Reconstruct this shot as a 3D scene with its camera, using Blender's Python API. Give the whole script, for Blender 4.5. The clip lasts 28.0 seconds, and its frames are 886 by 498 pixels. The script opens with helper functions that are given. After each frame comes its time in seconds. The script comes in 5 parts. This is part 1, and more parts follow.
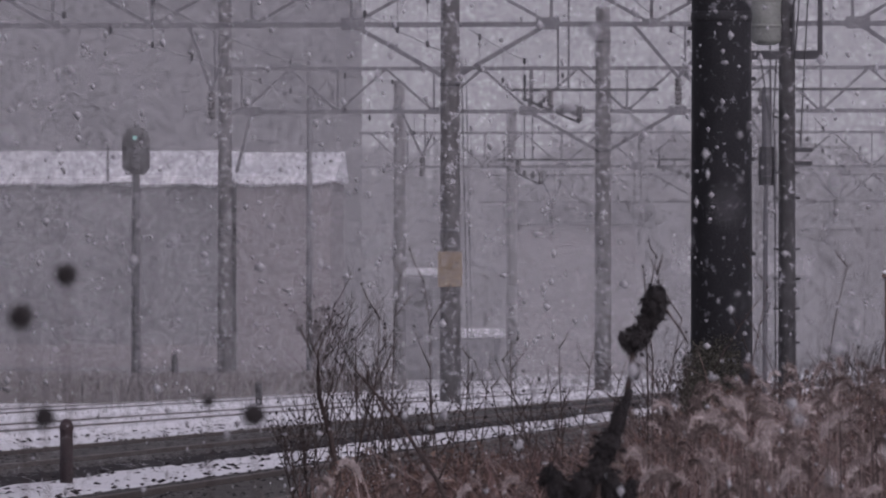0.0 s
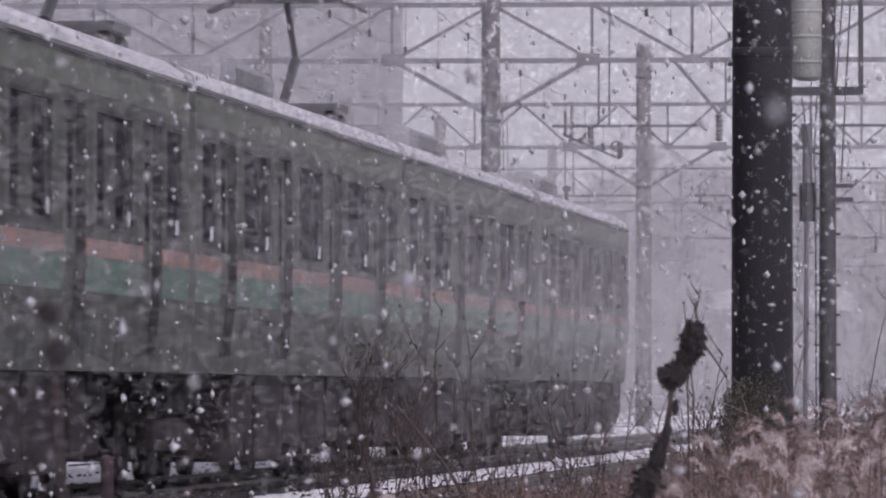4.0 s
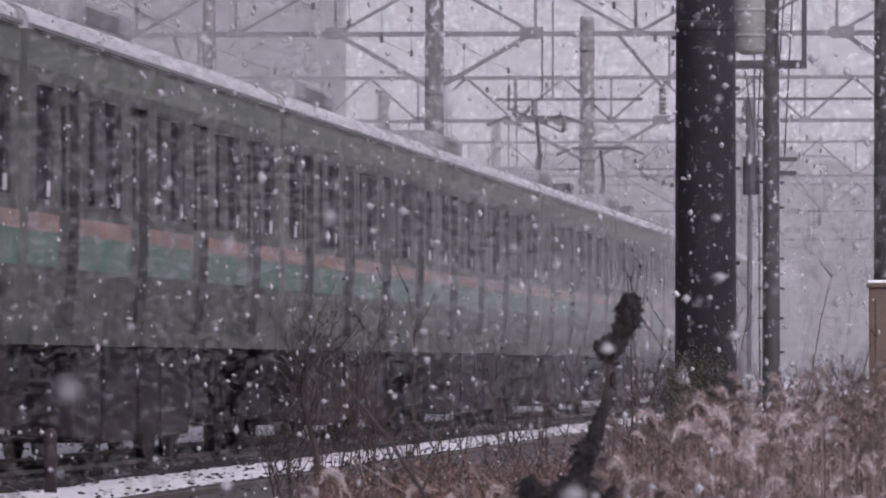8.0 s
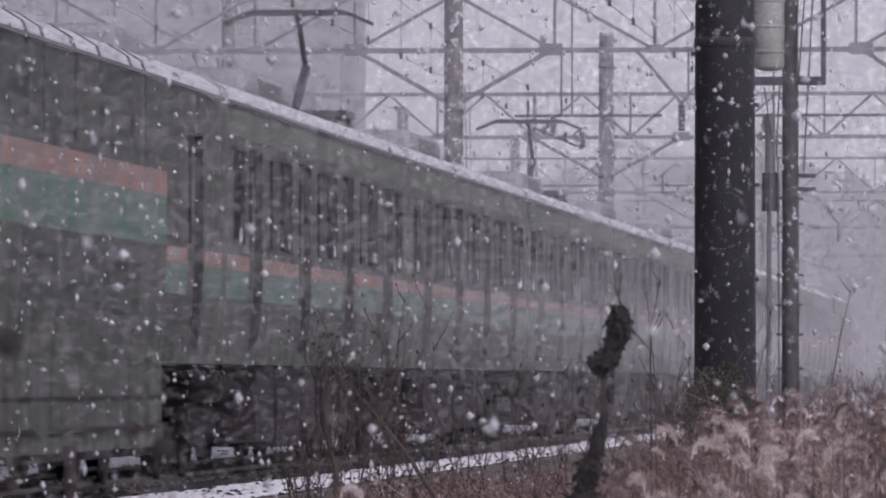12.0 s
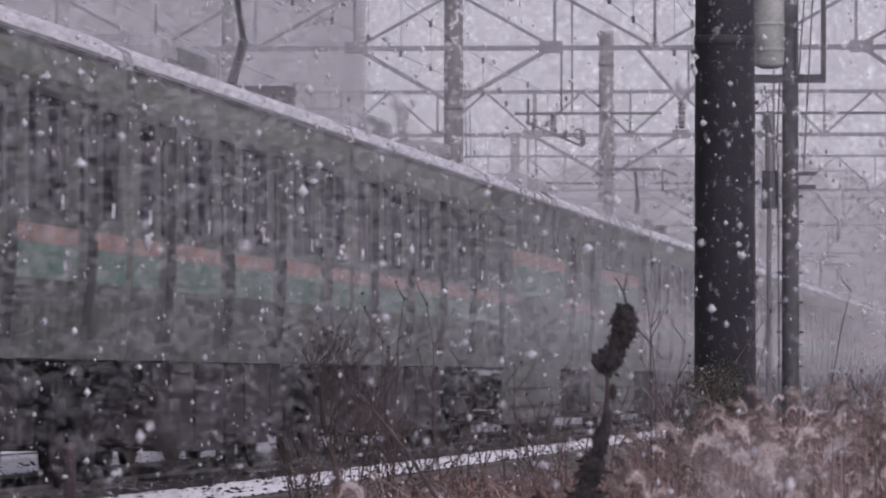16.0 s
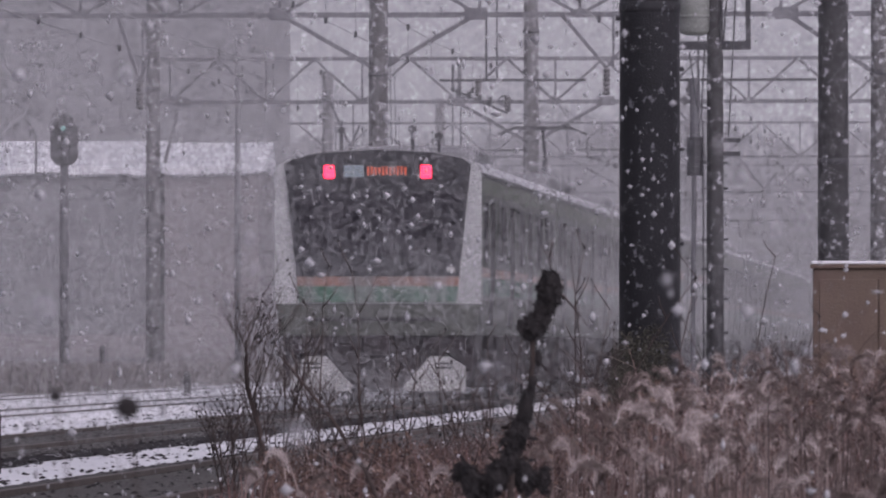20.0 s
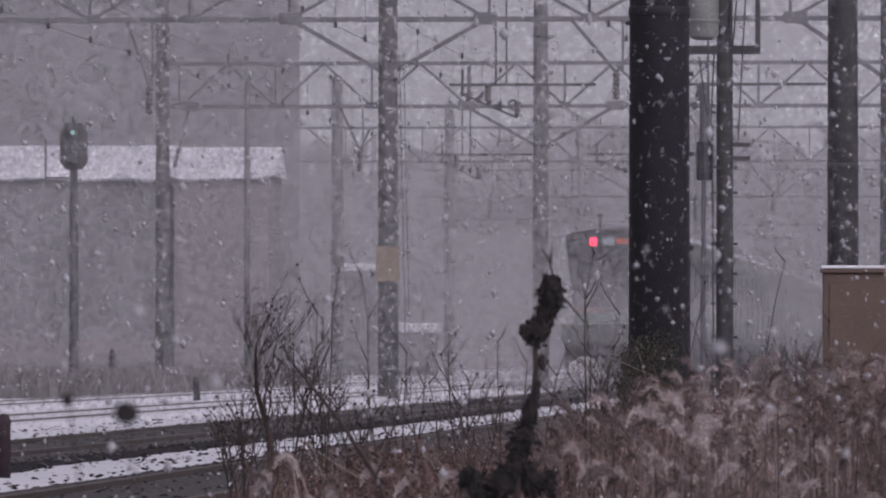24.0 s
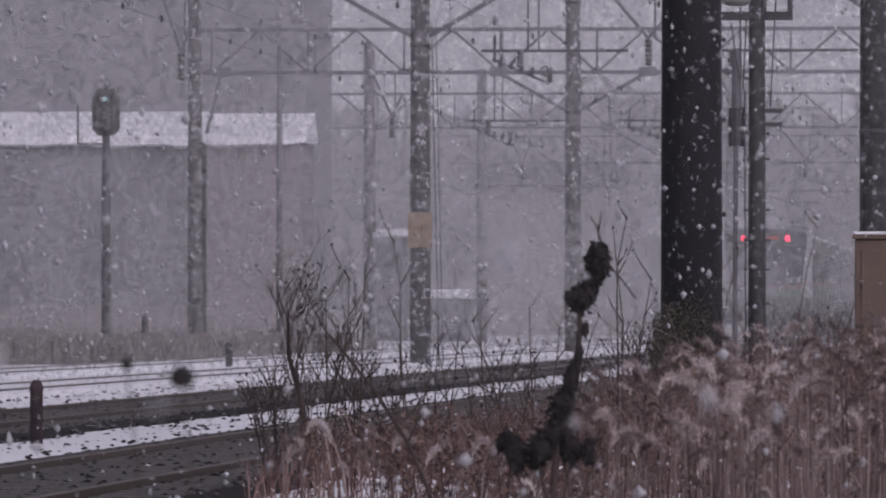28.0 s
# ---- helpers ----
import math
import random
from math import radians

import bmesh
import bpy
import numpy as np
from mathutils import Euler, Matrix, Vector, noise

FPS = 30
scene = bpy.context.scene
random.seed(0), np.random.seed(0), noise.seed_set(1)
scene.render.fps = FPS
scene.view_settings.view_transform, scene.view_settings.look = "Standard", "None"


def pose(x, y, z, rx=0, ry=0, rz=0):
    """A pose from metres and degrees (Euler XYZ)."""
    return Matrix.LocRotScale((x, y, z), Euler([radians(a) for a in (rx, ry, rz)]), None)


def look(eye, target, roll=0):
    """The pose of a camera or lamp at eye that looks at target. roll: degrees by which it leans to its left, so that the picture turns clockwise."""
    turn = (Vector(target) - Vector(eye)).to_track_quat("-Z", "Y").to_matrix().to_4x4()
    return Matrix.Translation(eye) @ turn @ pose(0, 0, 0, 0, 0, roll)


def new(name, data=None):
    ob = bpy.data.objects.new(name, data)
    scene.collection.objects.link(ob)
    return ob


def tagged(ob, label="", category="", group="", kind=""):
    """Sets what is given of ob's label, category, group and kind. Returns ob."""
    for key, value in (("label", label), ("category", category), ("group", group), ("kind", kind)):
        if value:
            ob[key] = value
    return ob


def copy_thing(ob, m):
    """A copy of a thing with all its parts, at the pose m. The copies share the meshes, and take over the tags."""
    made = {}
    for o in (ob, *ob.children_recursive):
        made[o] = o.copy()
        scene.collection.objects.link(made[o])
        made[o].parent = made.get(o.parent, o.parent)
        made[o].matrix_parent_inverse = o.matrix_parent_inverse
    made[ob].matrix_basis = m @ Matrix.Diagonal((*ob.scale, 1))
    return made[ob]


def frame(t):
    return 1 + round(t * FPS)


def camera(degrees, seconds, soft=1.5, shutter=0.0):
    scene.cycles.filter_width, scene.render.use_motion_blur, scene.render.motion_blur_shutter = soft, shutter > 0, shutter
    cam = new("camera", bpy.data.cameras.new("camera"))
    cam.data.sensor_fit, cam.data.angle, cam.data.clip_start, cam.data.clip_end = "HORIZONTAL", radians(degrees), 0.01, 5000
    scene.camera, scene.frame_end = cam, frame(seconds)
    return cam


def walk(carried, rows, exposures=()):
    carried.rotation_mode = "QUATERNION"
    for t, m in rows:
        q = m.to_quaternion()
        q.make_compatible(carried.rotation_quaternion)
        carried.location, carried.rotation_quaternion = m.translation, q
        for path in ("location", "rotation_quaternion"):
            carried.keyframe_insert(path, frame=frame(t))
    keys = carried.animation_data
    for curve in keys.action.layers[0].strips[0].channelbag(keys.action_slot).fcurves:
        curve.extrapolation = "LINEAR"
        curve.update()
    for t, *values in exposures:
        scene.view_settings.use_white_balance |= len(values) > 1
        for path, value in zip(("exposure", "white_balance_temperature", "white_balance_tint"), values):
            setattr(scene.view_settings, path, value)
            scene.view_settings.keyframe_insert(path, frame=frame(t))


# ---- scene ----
# The camera stands still on the verge beside the line; a long lens, panned and tilted by hand.
LENS = 14300.0                     # how far the lens magnifies: 784 / tan of half the angle of view
EYE = (0.0, 0.0, 0.85)
PAN, TILT = 4.482, 0.7532          # degrees left of the line's direction, degrees above level
cam = camera(math.degrees(2 * math.atan(784 / LENS)), 28.0, soft=2.0, shutter=0.3)

# seconds, swing to the left and upwards in 1/100000 of a radian times 7
SWAY = [
    (0.0, 0, 0), (0.5, 40, 12), (1.0, 49, 43), (1.5, 10, 47), (2.0, -19, 32), (2.5, -13, 18), (3.0, -16, 29),
    (3.5, 6, 50), (4.0, 72, 64), (4.5, 55, 51), (5.5, 36, 44), (6.5, 16, 38), (7.0, -25, 26), (7.5, -32, 18),
    (8.0, -28, 17), (8.5, -8, 21), (9.0, 7, 45), (9.5, 15, 60), (10.0, 13, 69), (10.5, 5, 68), (11.0, 4, 61),
    (11.5, 1, 55), (12.0, 6, 46), (12.5, 11, 43), (13.5, 3, 45), (14.5, -7, 47), (15.0, -11, 47), (15.5, 3, 47),
    (16.0, 6, 42), (16.5, 5, 38), (17.0, 7, 40), (17.5, 7, 40), (18.0, -3, 34), (18.5, -23, 15), (19.0, -57, -9),
    (19.5, -93, -21), (20.0, -127, -17), (20.5, -141, -3), (21.5, -140, 2), (22.5, -134, 4), (23.0, -126, -2),
    (23.5, -120, -4), (24.0, -110, -9), (24.5, -83, -14), (25.0, -65, -29), (25.5, -55, -51), (26.0, -49, -73),
    (26.5, -57, -82), (27.0, -62, -78), (27.5, -63, -74), (28.0, -53, -69)]
walk(cam, [(t, pose(*EYE, 90 + TILT + math.degrees(dy / LENS), 0, PAN + math.degrees(dx / LENS))) for t, dx, dy in SWAY],
     [(t, e, 6100, 29) for t, e in ((0.0, -0.9), (0.6, -0.80), (1.2, -0.55), (2.0, -0.38), (3.0, -0.20), (8.0, -0.16), (16.5, -0.18), (18.0, -0.10),
                                    (19.0, -0.40), (20.0, -0.57), (23.0, -0.76), (28.0, -0.80))])
cam.data.dof.use_dof, cam.data.dof.focus_distance, cam.data.dof.aperture_fstop = True, 55.0, 22.0

# ---- light: a snow-laden overcast sky ----
scene.cycles.transparent_max_bounces = 48        # the veils of fine snow lie many deep
world = bpy.data.worlds.new("overcast_sky")
scene.world = world
world.use_nodes = True
wn, wl = world.node_tree.nodes, world.node_tree.links
sky = wn.new("ShaderNodeTexSky")
sky.sky_type, sky.sun_disc = "NISHITA", False
sky.sun_elevation, sky.sun_rotation = radians(38), radians(150)
sky.dust_density, sky.air_density = 6.0, 1.0
grey = wn.new("ShaderNodeHueSaturation")
grey.inputs["Saturation"].default_value = 0.22
wl.new(sky.outputs[0], grey.inputs["Color"])
wl.new(grey.outputs[0], wn["Background"].inputs[0])
wn["Background"].inputs[1].default_value = 0.14
sun_data = bpy.data.lights.new("sun", "SUN")
sun_data.energy, sun_data.angle, sun_data.color = 0.4, radians(35), (1.0, 0.97, 0.95)
sun = new("sun", sun_data)
sun.matrix_world = look((30, -40, 60), (-10, 60, 0))


def overcast_backdrop():
    """The bright cloud layer low in the sky, far behind everything."""
    m = bpy.data.materials.new("bright_overcast")
    m.use_nodes = True
    n, l = m.node_tree.nodes, m.node_tree.links
    n.remove(n["Principled BSDF"])
    glow, co, t, r = n.new("ShaderNodeEmission"), n.new("ShaderNodeTexCoord"), n.new("ShaderNodeTexNoise"), n.new("ShaderNodeMapRange")
    glow.inputs[0].default_value = (0.95, 0.99, 0.955, 1)
    t.inputs["Scale"].default_value, t.inputs["Detail"].default_value = 0.004, 3
    l.new(co.outputs["Object"], t.inputs["Vector"])
    l.new(t.outputs[0], r.inputs[0])
    r.inputs[3].default_value, r.inputs[4].default_value = SKY_GLOW * 0.85, SKY_GLOW * 1.15
    l.new(r.outputs[0], glow.inputs[1])
    l.new(glow.outputs[0], n["Material Output"].inputs[0])
    me = bpy.data.meshes.new("backdrop")
    me.from_pydata([(-1500, 2600, -5), (1500, 2600, -5), (1500, 2600, 500), (-1500, 2600, 500)], [], [(0, 1, 2, 3)])
    me.materials.append(m)
    tagged(new("backdrop", me), "pale overcast sky low over the horizon", "sky", kind="structure")


SKY_GLOW = 0.96
overcast_backdrop()

# ---- materials ----
def surf(name, dark, light, scale=3.0, fine=40.0, rough=0.6, metal=0.0, bump=0.2, stretch=(1, 1, 1), rand=0.0, spec=0.5):
    """Two scales of mottling between a dark and a light tone, with fine relief."""
    m = bpy.data.materials.new(name)
    m.use_nodes = True
    n, l = m.node_tree.nodes, m.node_tree.links
    b = n["Principled BSDF"]
    co = n.new("ShaderNodeTexCoord")
    mp = n.new("ShaderNodeMapping")
    mp.inputs["Scale"].default_value = stretch
    l.new(co.outputs["Object"], mp.inputs[0])
    big, small = n.new("ShaderNodeTexNoise"), n.new("ShaderNodeTexNoise")
    big.inputs["Scale"].default_value, small.inputs["Scale"].default_value = scale, fine
    big.inputs["Detail"].default_value = small.inputs["Detail"].default_value = 4
    for t in (big, small):
        l.new(mp.outputs[0], t.inputs["Vector"])
    mix = n.new("ShaderNodeMath")
    mix.operation = "MULTIPLY_ADD"
    mix.inputs[1].default_value = 0.45
    l.new(small.outputs[0], mix.inputs[0])
    half = n.new("ShaderNodeMath")
    half.operation = "MULTIPLY"
    half.inputs[1].default_value = 0.55
    l.new(big.outputs[0], half.inputs[0])
    l.new(half.outputs[0], mix.inputs[2])
    fac = mix.outputs[0]
    if rand:
        info = n.new("ShaderNodeObjectInfo")
        r = n.new("ShaderNodeMath")
        r.operation = "MULTIPLY_ADD"
        r.inputs[1].default_value = rand
        l.new(info.outputs["Random"], r.inputs[0])
        l.new(fac, r.inputs[2])
        fac = r.outputs[0]
    ramp = n.new("ShaderNodeValToRGB")
    ramp.color_ramp.elements[0].position, ramp.color_ramp.elements[0].color = 0.32, (*dark, 1)
    ramp.color_ramp.elements[1].position, ramp.color_ramp.elements[1].color = 0.68, (*light, 1)
    l.new(fac, ramp.inputs[0])
    l.new(ramp.outputs[0], b.inputs["Base Color"])
    b.inputs["Roughness"].default_value, b.inputs["Metallic"].default_value = rough, metal
    b.inputs["Specular IOR Level"].default_value = spec
    if bump:
        bp = n.new("ShaderNodeBump")
        bp.inputs["Strength"].default_value, bp.inputs["Distance"].default_value = bump, 0.02
        l.new(small.outputs[0], bp.inputs["Height"])
        l.new(bp.outputs[0], b.inputs["Normal"])
    return m


def patchy(name, low, high, snow, scale, edge, rough=0.9, second=9.0, stretch=(1, 1, 1), blur=0.03):
    """Ground of two tones with drifts of snow lying over it in patches."""
    m = surf(name, low, high, scale=second, fine=60, rough=rough, bump=0.25)
    n, l = m.node_tree.nodes, m.node_tree.links
    b, ramp = n["Principled BSDF"], n["Color Ramp"]
    co = n.new("ShaderNodeTexCoord")
    mp = n.new("ShaderNodeMapping")
    mp.inputs["Scale"].default_value = stretch
    l.new(co.outputs["Object"], mp.inputs[0])
    t = n.new("ShaderNodeTexNoise")
    t.inputs["Scale"].default_value, t.inputs["Detail"].default_value, t.inputs["Roughness"].default_value = scale, 8, 0.65
    l.new(mp.outputs[0], t.inputs["Vector"])
    r = n.new("ShaderNodeValToRGB")
    r.color_ramp.elements[0].position, r.color_ramp.elements[1].position = edge - blur, edge + blur
    l.new(t.outputs[0], r.inputs[0])
    mix = n.new("ShaderNodeMix")
    mix.data_type = "RGBA"
    l.new(r.outputs[0], mix.inputs[0])
    l.new(ramp.outputs[0], mix.inputs[6])
    mix.inputs[7].default_value = (*snow, 1)
    l.new(mix.outputs[2], b.inputs["Base Color"])
    return m


def strewn(name, tones, rough=0.95):
    """A mass of blades or hairs, each with a tone of its own."""
    m = bpy.data.materials.new(name)
    m.use_nodes = True
    n, l = m.node_tree.nodes, m.node_tree.links
    b = n["Principled BSDF"]
    geo, ramp = n.new("ShaderNodeNewGeometry"), n.new("ShaderNodeValToRGB")
    for i, c in enumerate(tones):
        at = i / (len(tones) - 1)
        e = ramp.color_ramp.elements[0] if i == 0 else ramp.color_ramp.elements[-1] if i == len(tones) - 1 else ramp.color_ramp.elements.new(at)
        e.color = (*c, 1)
    co, t, mix = n.new("ShaderNodeTexCoord"), n.new("ShaderNodeTexNoise"), n.new("ShaderNodeMix")
    t.inputs["Scale"].default_value, t.inputs["Detail"].default_value = 1.4, 4
    l.new(co.outputs["Object"], t.inputs["Vector"])
    blend = n.new("ShaderNodeMath")
    blend.operation = "MULTIPLY_ADD"
    blend.inputs[1].default_value = 0.6
    l.new(geo.outputs["Random Per Island"], blend.inputs[0])
    shift = n.new("ShaderNodeMapRange")
    shift.inputs[1].default_value, shift.inputs[2].default_value, shift.inputs[3].default_value, shift.inputs[4].default_value = 0.35, 0.65, -0.1, 0.5
    l.new(t.outputs[0], shift.inputs[0])
    l.new(shift.outputs[0], blend.inputs[2])
    l.new(blend.outputs[0], ramp.inputs[0])
    l.new(ramp.outputs[0], b.inputs["Base Color"])
    b.inputs["Roughness"].default_value = rough
    b.inputs["Specular IOR Level"].default_value = 0.2
    n.remove(mix)
    return m


def lit(name, colour, strength):
    m = bpy.data.materials.new(name)
    m.use_nodes = True
    b = m.node_tree.nodes["Principled BSDF"]
    b.inputs["Base Color"].default_value = (*colour, 1)
    b.inputs["Emission Color"].default_value = (*colour, 1)
    b.inputs["Emission Strength"].default_value = strength
    return m


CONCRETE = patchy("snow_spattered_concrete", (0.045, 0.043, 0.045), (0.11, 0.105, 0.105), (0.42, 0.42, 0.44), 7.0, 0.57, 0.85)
# darkest of the three pole tones, for the nearest; farther poles are paler
DARK_POLE = patchy("near_black_concrete", (0.007, 0.007, 0.009), (0.024, 0.024, 0.028), (0.17, 0.17, 0.185), 14.0, 0.62, 0.7, second=3.0)
STEEL = surf("weathered_galvanised_steel", (0.10, 0.10, 0.11), (0.20, 0.20, 0.21), 2, 40, 0.55, 0.5)
DARK_STEEL = surf("dark_painted_steel", (0.03, 0.03, 0.035), (0.07, 0.07, 0.075), 3, 40, 0.5, 0.2)
PORCELAIN = surf("dark_glazed_insulator", (0.05, 0.048, 0.048), (0.11, 0.105, 0.105), 5, 60, 0.3)
YELLOW = surf("faded_yellow_plate", (0.13, 0.096, 0.06), (0.30, 0.225, 0.145), 5, 30, 0.6)
BLACK = surf("black_paint", (0.012, 0.012, 0.012), (0.03, 0.03, 0.03), 6, 60, 0.5)
OCHRE = patchy("ochre_painted_cabinet", (0.075, 0.053, 0.040), (0.140, 0.100, 0.074), (0.095, 0.062, 0.053), 1.6, 0.52, 0.75, 3.0, (1, 1, 0.6), 0.14)
SNOW = surf("fresh_snow", (0.64, 0.65, 0.68), (0.80, 0.80, 0.82), 2, 30, 0.8, bump=0.3)
ROOF_SNOW = surf("smooth_roof_snow", (0.58, 0.59, 0.62), (0.78, 0.78, 0.80), 0.5, 4, 0.85, bump=0.05)
GROUND = patchy("snowy_trackside_ground", (0.06, 0.05, 0.045), (0.13, 0.11, 0.09), (0.74, 0.74, 0.76), 1.3, 0.44, stretch=(1, 0.5, 1))
BALLAST = patchy("dark_ballast_with_snow", (0.014, 0.013, 0.014), (0.044, 0.040, 0.042), (0.70, 0.70, 0.72), 5.0, 0.645)
BALLAST.node_tree.nodes["Principled BSDF"].inputs["Specular IOR Level"].default_value = 0.08
RAIL = surf("rusty_rail_steel", (0.05, 0.035, 0.03), (0.12, 0.09, 0.075), 8, 60, 0.5, 0.4)
SLEEPER = surf("wet_concrete_sleeper", (0.045, 0.043, 0.042), (0.10, 0.096, 0.092), 5, 50, 0.9)
SILVER = surf("weathered_stainless_body", (0.035, 0.039, 0.033), (0.120, 0.128, 0.115), 2.6, 9, 0.75, 0.1, bump=0.10, stretch=(1, 1, 0.13), spec=0.08)
ROOF = surf("snow_dusted_roof", (0.34, 0.34, 0.355), (0.58, 0.58, 0.60), 0.8, 18, 0.8)
GLASS = surf("dark_tinted_glass", (0.012, 0.011, 0.015), (0.034, 0.031, 0.038), 2, 20, 0.4, bump=0, spec=0.0)
RUBBER = surf("black_rubber", (0.010, 0.010, 0.011), (0.022, 0.022, 0.024), 6, 50, 0.8)
# stripes: grime, plus extra greying in the colour that stands in for haze
ORANGE = patchy("grimy_hazed_orange_stripe", (0.25, 0.11, 0.075), (0.33, 0.17, 0.125), (0.16, 0.145, 0.135), 2.2, 0.49, 0.75, 2.0, (1, 1, 0.2), 0.14)
GREEN = patchy("grimy_hazed_green_stripe", (0.035, 0.105, 0.068), (0.065, 0.15, 0.10), (0.13, 0.145, 0.135), 2.2, 0.53, 0.75, 2.0, (1, 1, 0.2), 0.14)
GREY_GREEN = surf("grey_green_band", (0.080, 0.092, 0.074), (0.148, 0.160, 0.134), 1.5, 9, 0.75, stretch=(1, 1, 0.2), spec=0.1)
UNIT_GREY = surf("grey_roof_unit", (0.14, 0.14, 0.15), (0.30, 0.30, 0.31), 1.5, 30, 0.7)
MASK = surf("black_cab_mask", (0.012, 0.012, 0.015), (0.025, 0.025, 0.03), 2, 30, 0.25)
CAB_WHITE = surf("pale_grey_cab_shell", (0.31, 0.315, 0.315), (0.40, 0.405, 0.405), 1.5, 12, 0.5, bump=0.03)
UNDER = surf("grimy_underframe", (0.011, 0.008, 0.010), (0.038, 0.029, 0.033), 3, 40, 0.85, spec=0.2)
SKIRT = surf("pale_grey_skirt", (0.31, 0.31, 0.305), (0.43, 0.43, 0.42), 2, 14, 0.6, bump=0.04)
TAIL = lit("red_tail_light", (1.0, 0.03, 0.075), 4.5)
LED = lit("orange_led_blind", (0.7, 0.13, 0.06), 0.08)
LED_WHITE = lit("pale_led_blind", (0.20, 0.25, 0.27), 0.10)
SIGNAL_GREEN = lit("green_signal_lens", (0.30, 0.70, 0.60), 0.3)
STEM = surf("dry_brown_stem", (0.022, 0.016, 0.015), (0.065, 0.046, 0.040), 12, 90, 0.9)
SEED = surf("blackish_seed_head", (0.008, 0.007, 0.008), (0.03, 0.025, 0.025), 30, 150, 0.95, bump=0.6)
STRAW = strewn("dry_straw", [(0.024, 0.017, 0.017), (0.074, 0.055, 0.052), (0.158, 0.122, 0.113), (0.27, 0.22, 0.205)])
RUSSET = strewn("russet_dead_leaves", [(0.024, 0.016, 0.015), (0.066, 0.043, 0.038), (0.145, 0.098, 0.080), (0.22, 0.16, 0.13)])
RED_STEM = strewn("reddish_brown_stems", [(0.026, 0.015, 0.014), (0.080, 0.046, 0.042), (0.150, 0.096, 0.087), (0.25, 0.185, 0.17)])
OLIVE = strewn("olive_grey_leaves", [(0.022, 0.022, 0.017), (0.05, 0.048, 0.038), (0.095, 0.090, 0.075)])
DULL_FLUFF = strewn("dull_brown_plume", [(0.060, 0.045, 0.040), (0.115, 0.088, 0.080), (0.185, 0.150, 0.138), (0.28, 0.235, 0.22)])
FLUFF = strewn("pale_fluffy_plume", [(0.18, 0.142, 0.134), (0.34, 0.283, 0.268), (0.49, 0.425, 0.405), (0.66, 0.60, 0.58)])
FLAKE = surf("snowflake_white", (0.30, 0.30, 0.31), (0.48, 0.48, 0.50), 5, 50, 0.9, bump=0)
WALL_GREY = surf("grey_render_wall", (0.055, 0.055, 0.06), (0.095, 0.095, 0.10), 0.2, 4, 0.9)
WALL_PINK = surf("pale_pinkish_wall", (0.19, 0.175, 0.182), (0.27, 0.25, 0.258), 0.15, 4, 0.9)
BARK = surf("wet_bark", (0.025, 0.02, 0.018), (0.06, 0.05, 0.045), 6, 60, 0.9)


# ---- mesh helpers ----
def part(name, bm, material, parent=None, label=""):
    me = bpy.data.meshes.new(name)
    bm.to_mesh(me)
    bm.free()
    return piece(name, me, material, parent, label)


def piece(name, me, material, parent=None, label="", m=None):
    """One more object on a mesh."""
    if material and not me.materials:
        me.materials.append(material)
    ob = new(name, me)
    if parent:
        ob.parent = parent
    if m is not None:
        ob.matrix_basis = m
    return tagged(ob, label)


def thing(name, label, category, at=None, group="", kind=""):
    ob = new(name)
    ob.empty_display_size = 0.2
    if at is not None:
        ob.matrix_basis = at
    return tagged(ob, label, category, group, kind)


def box(bm, x0, x1, y0, y1, z0, z1, bevel=0.0):
    g = bmesh.ops.create_cube(bm, size=1, matrix=Matrix.Translation(((x0 + x1) / 2, (y0 + y1) / 2, (z0 + z1) / 2)) @ Matrix.Diagonal((x1 - x0, y1 - y0, z1 - z0, 1)))
    if bevel:
        edges = list({e for v in g["verts"] for e in v.link_edges})
        bmesh.ops.bevel(bm, geom=edges, offset=bevel, segments=2, affect="EDGES", profile=0.5)
    return bm


def bx(*a):
    return box(bmesh.new(), *a)


def bar(bm, p, q, w, h=None, sides=4):
    """A straight bar from p to q; a tube when it has more than four sides."""
    p, q = Vector(p), Vector(q)
    d = q - p
    m = Matrix.Translation((p + q) / 2) @ d.to_track_quat("Z", "Y").to_matrix().to_4x4()
    if sides == 4:
        bmesh.ops.create_cube(bm, size=1, matrix=m @ Matrix.Diagonal((w, h or w, d.length, 1)))
    else:
        bmesh.ops.create_cone(bm, cap_ends=True, segments=sides, radius1=w / 2, radius2=(h or w) / 2, depth=d.length, matrix=m)
    return bm


def lathe(bm, rings, sides=12, x=0, y=0):
    """A turned shape of (radius, height) rings about an upright axis."""
    loops = [[bm.verts.new((x + r * math.cos(math.tau * i / sides), y + r * math.sin(math.tau * i / sides), z)) for i in range(sides)] for r, z in rings]
    for a, b in zip(loops, loops[1:]):
        for i in range(sides):
            bm.faces.new((a[i], a[(i + 1) % sides], b[(i + 1) % sides], b[i])).smooth = True
    bm.faces.new(loops[0][::-1])
    bm.faces.new(loops[-1])
    return bm


def tube(bm, pts, radii, sides=6):
    """One unbroken round stem through the points."""
    loops = []
    for i, (p, r) in enumerate(zip(pts, radii)):
        d = (Vector(pts[min(i + 1, len(pts) - 1)]) - Vector(pts[max(i - 1, 0)])).normalized()
        q = d.to_track_quat("Z", "Y")
        loops.append([bm.verts.new(Vector(p) + q @ Vector((r * math.cos(math.tau * k / sides), r * math.sin(math.tau * k / sides), 0))) for k in range(sides)])
    for a, b in zip(loops, loops[1:]):
        for k in range(sides):
            bm.faces.new((a[k], a[(k + 1) % sides], b[(k + 1) % sides], b[k])).smooth = True
    bm.faces.new(loops[0][::-1])
    bm.faces.new(loops[-1])
    return bm


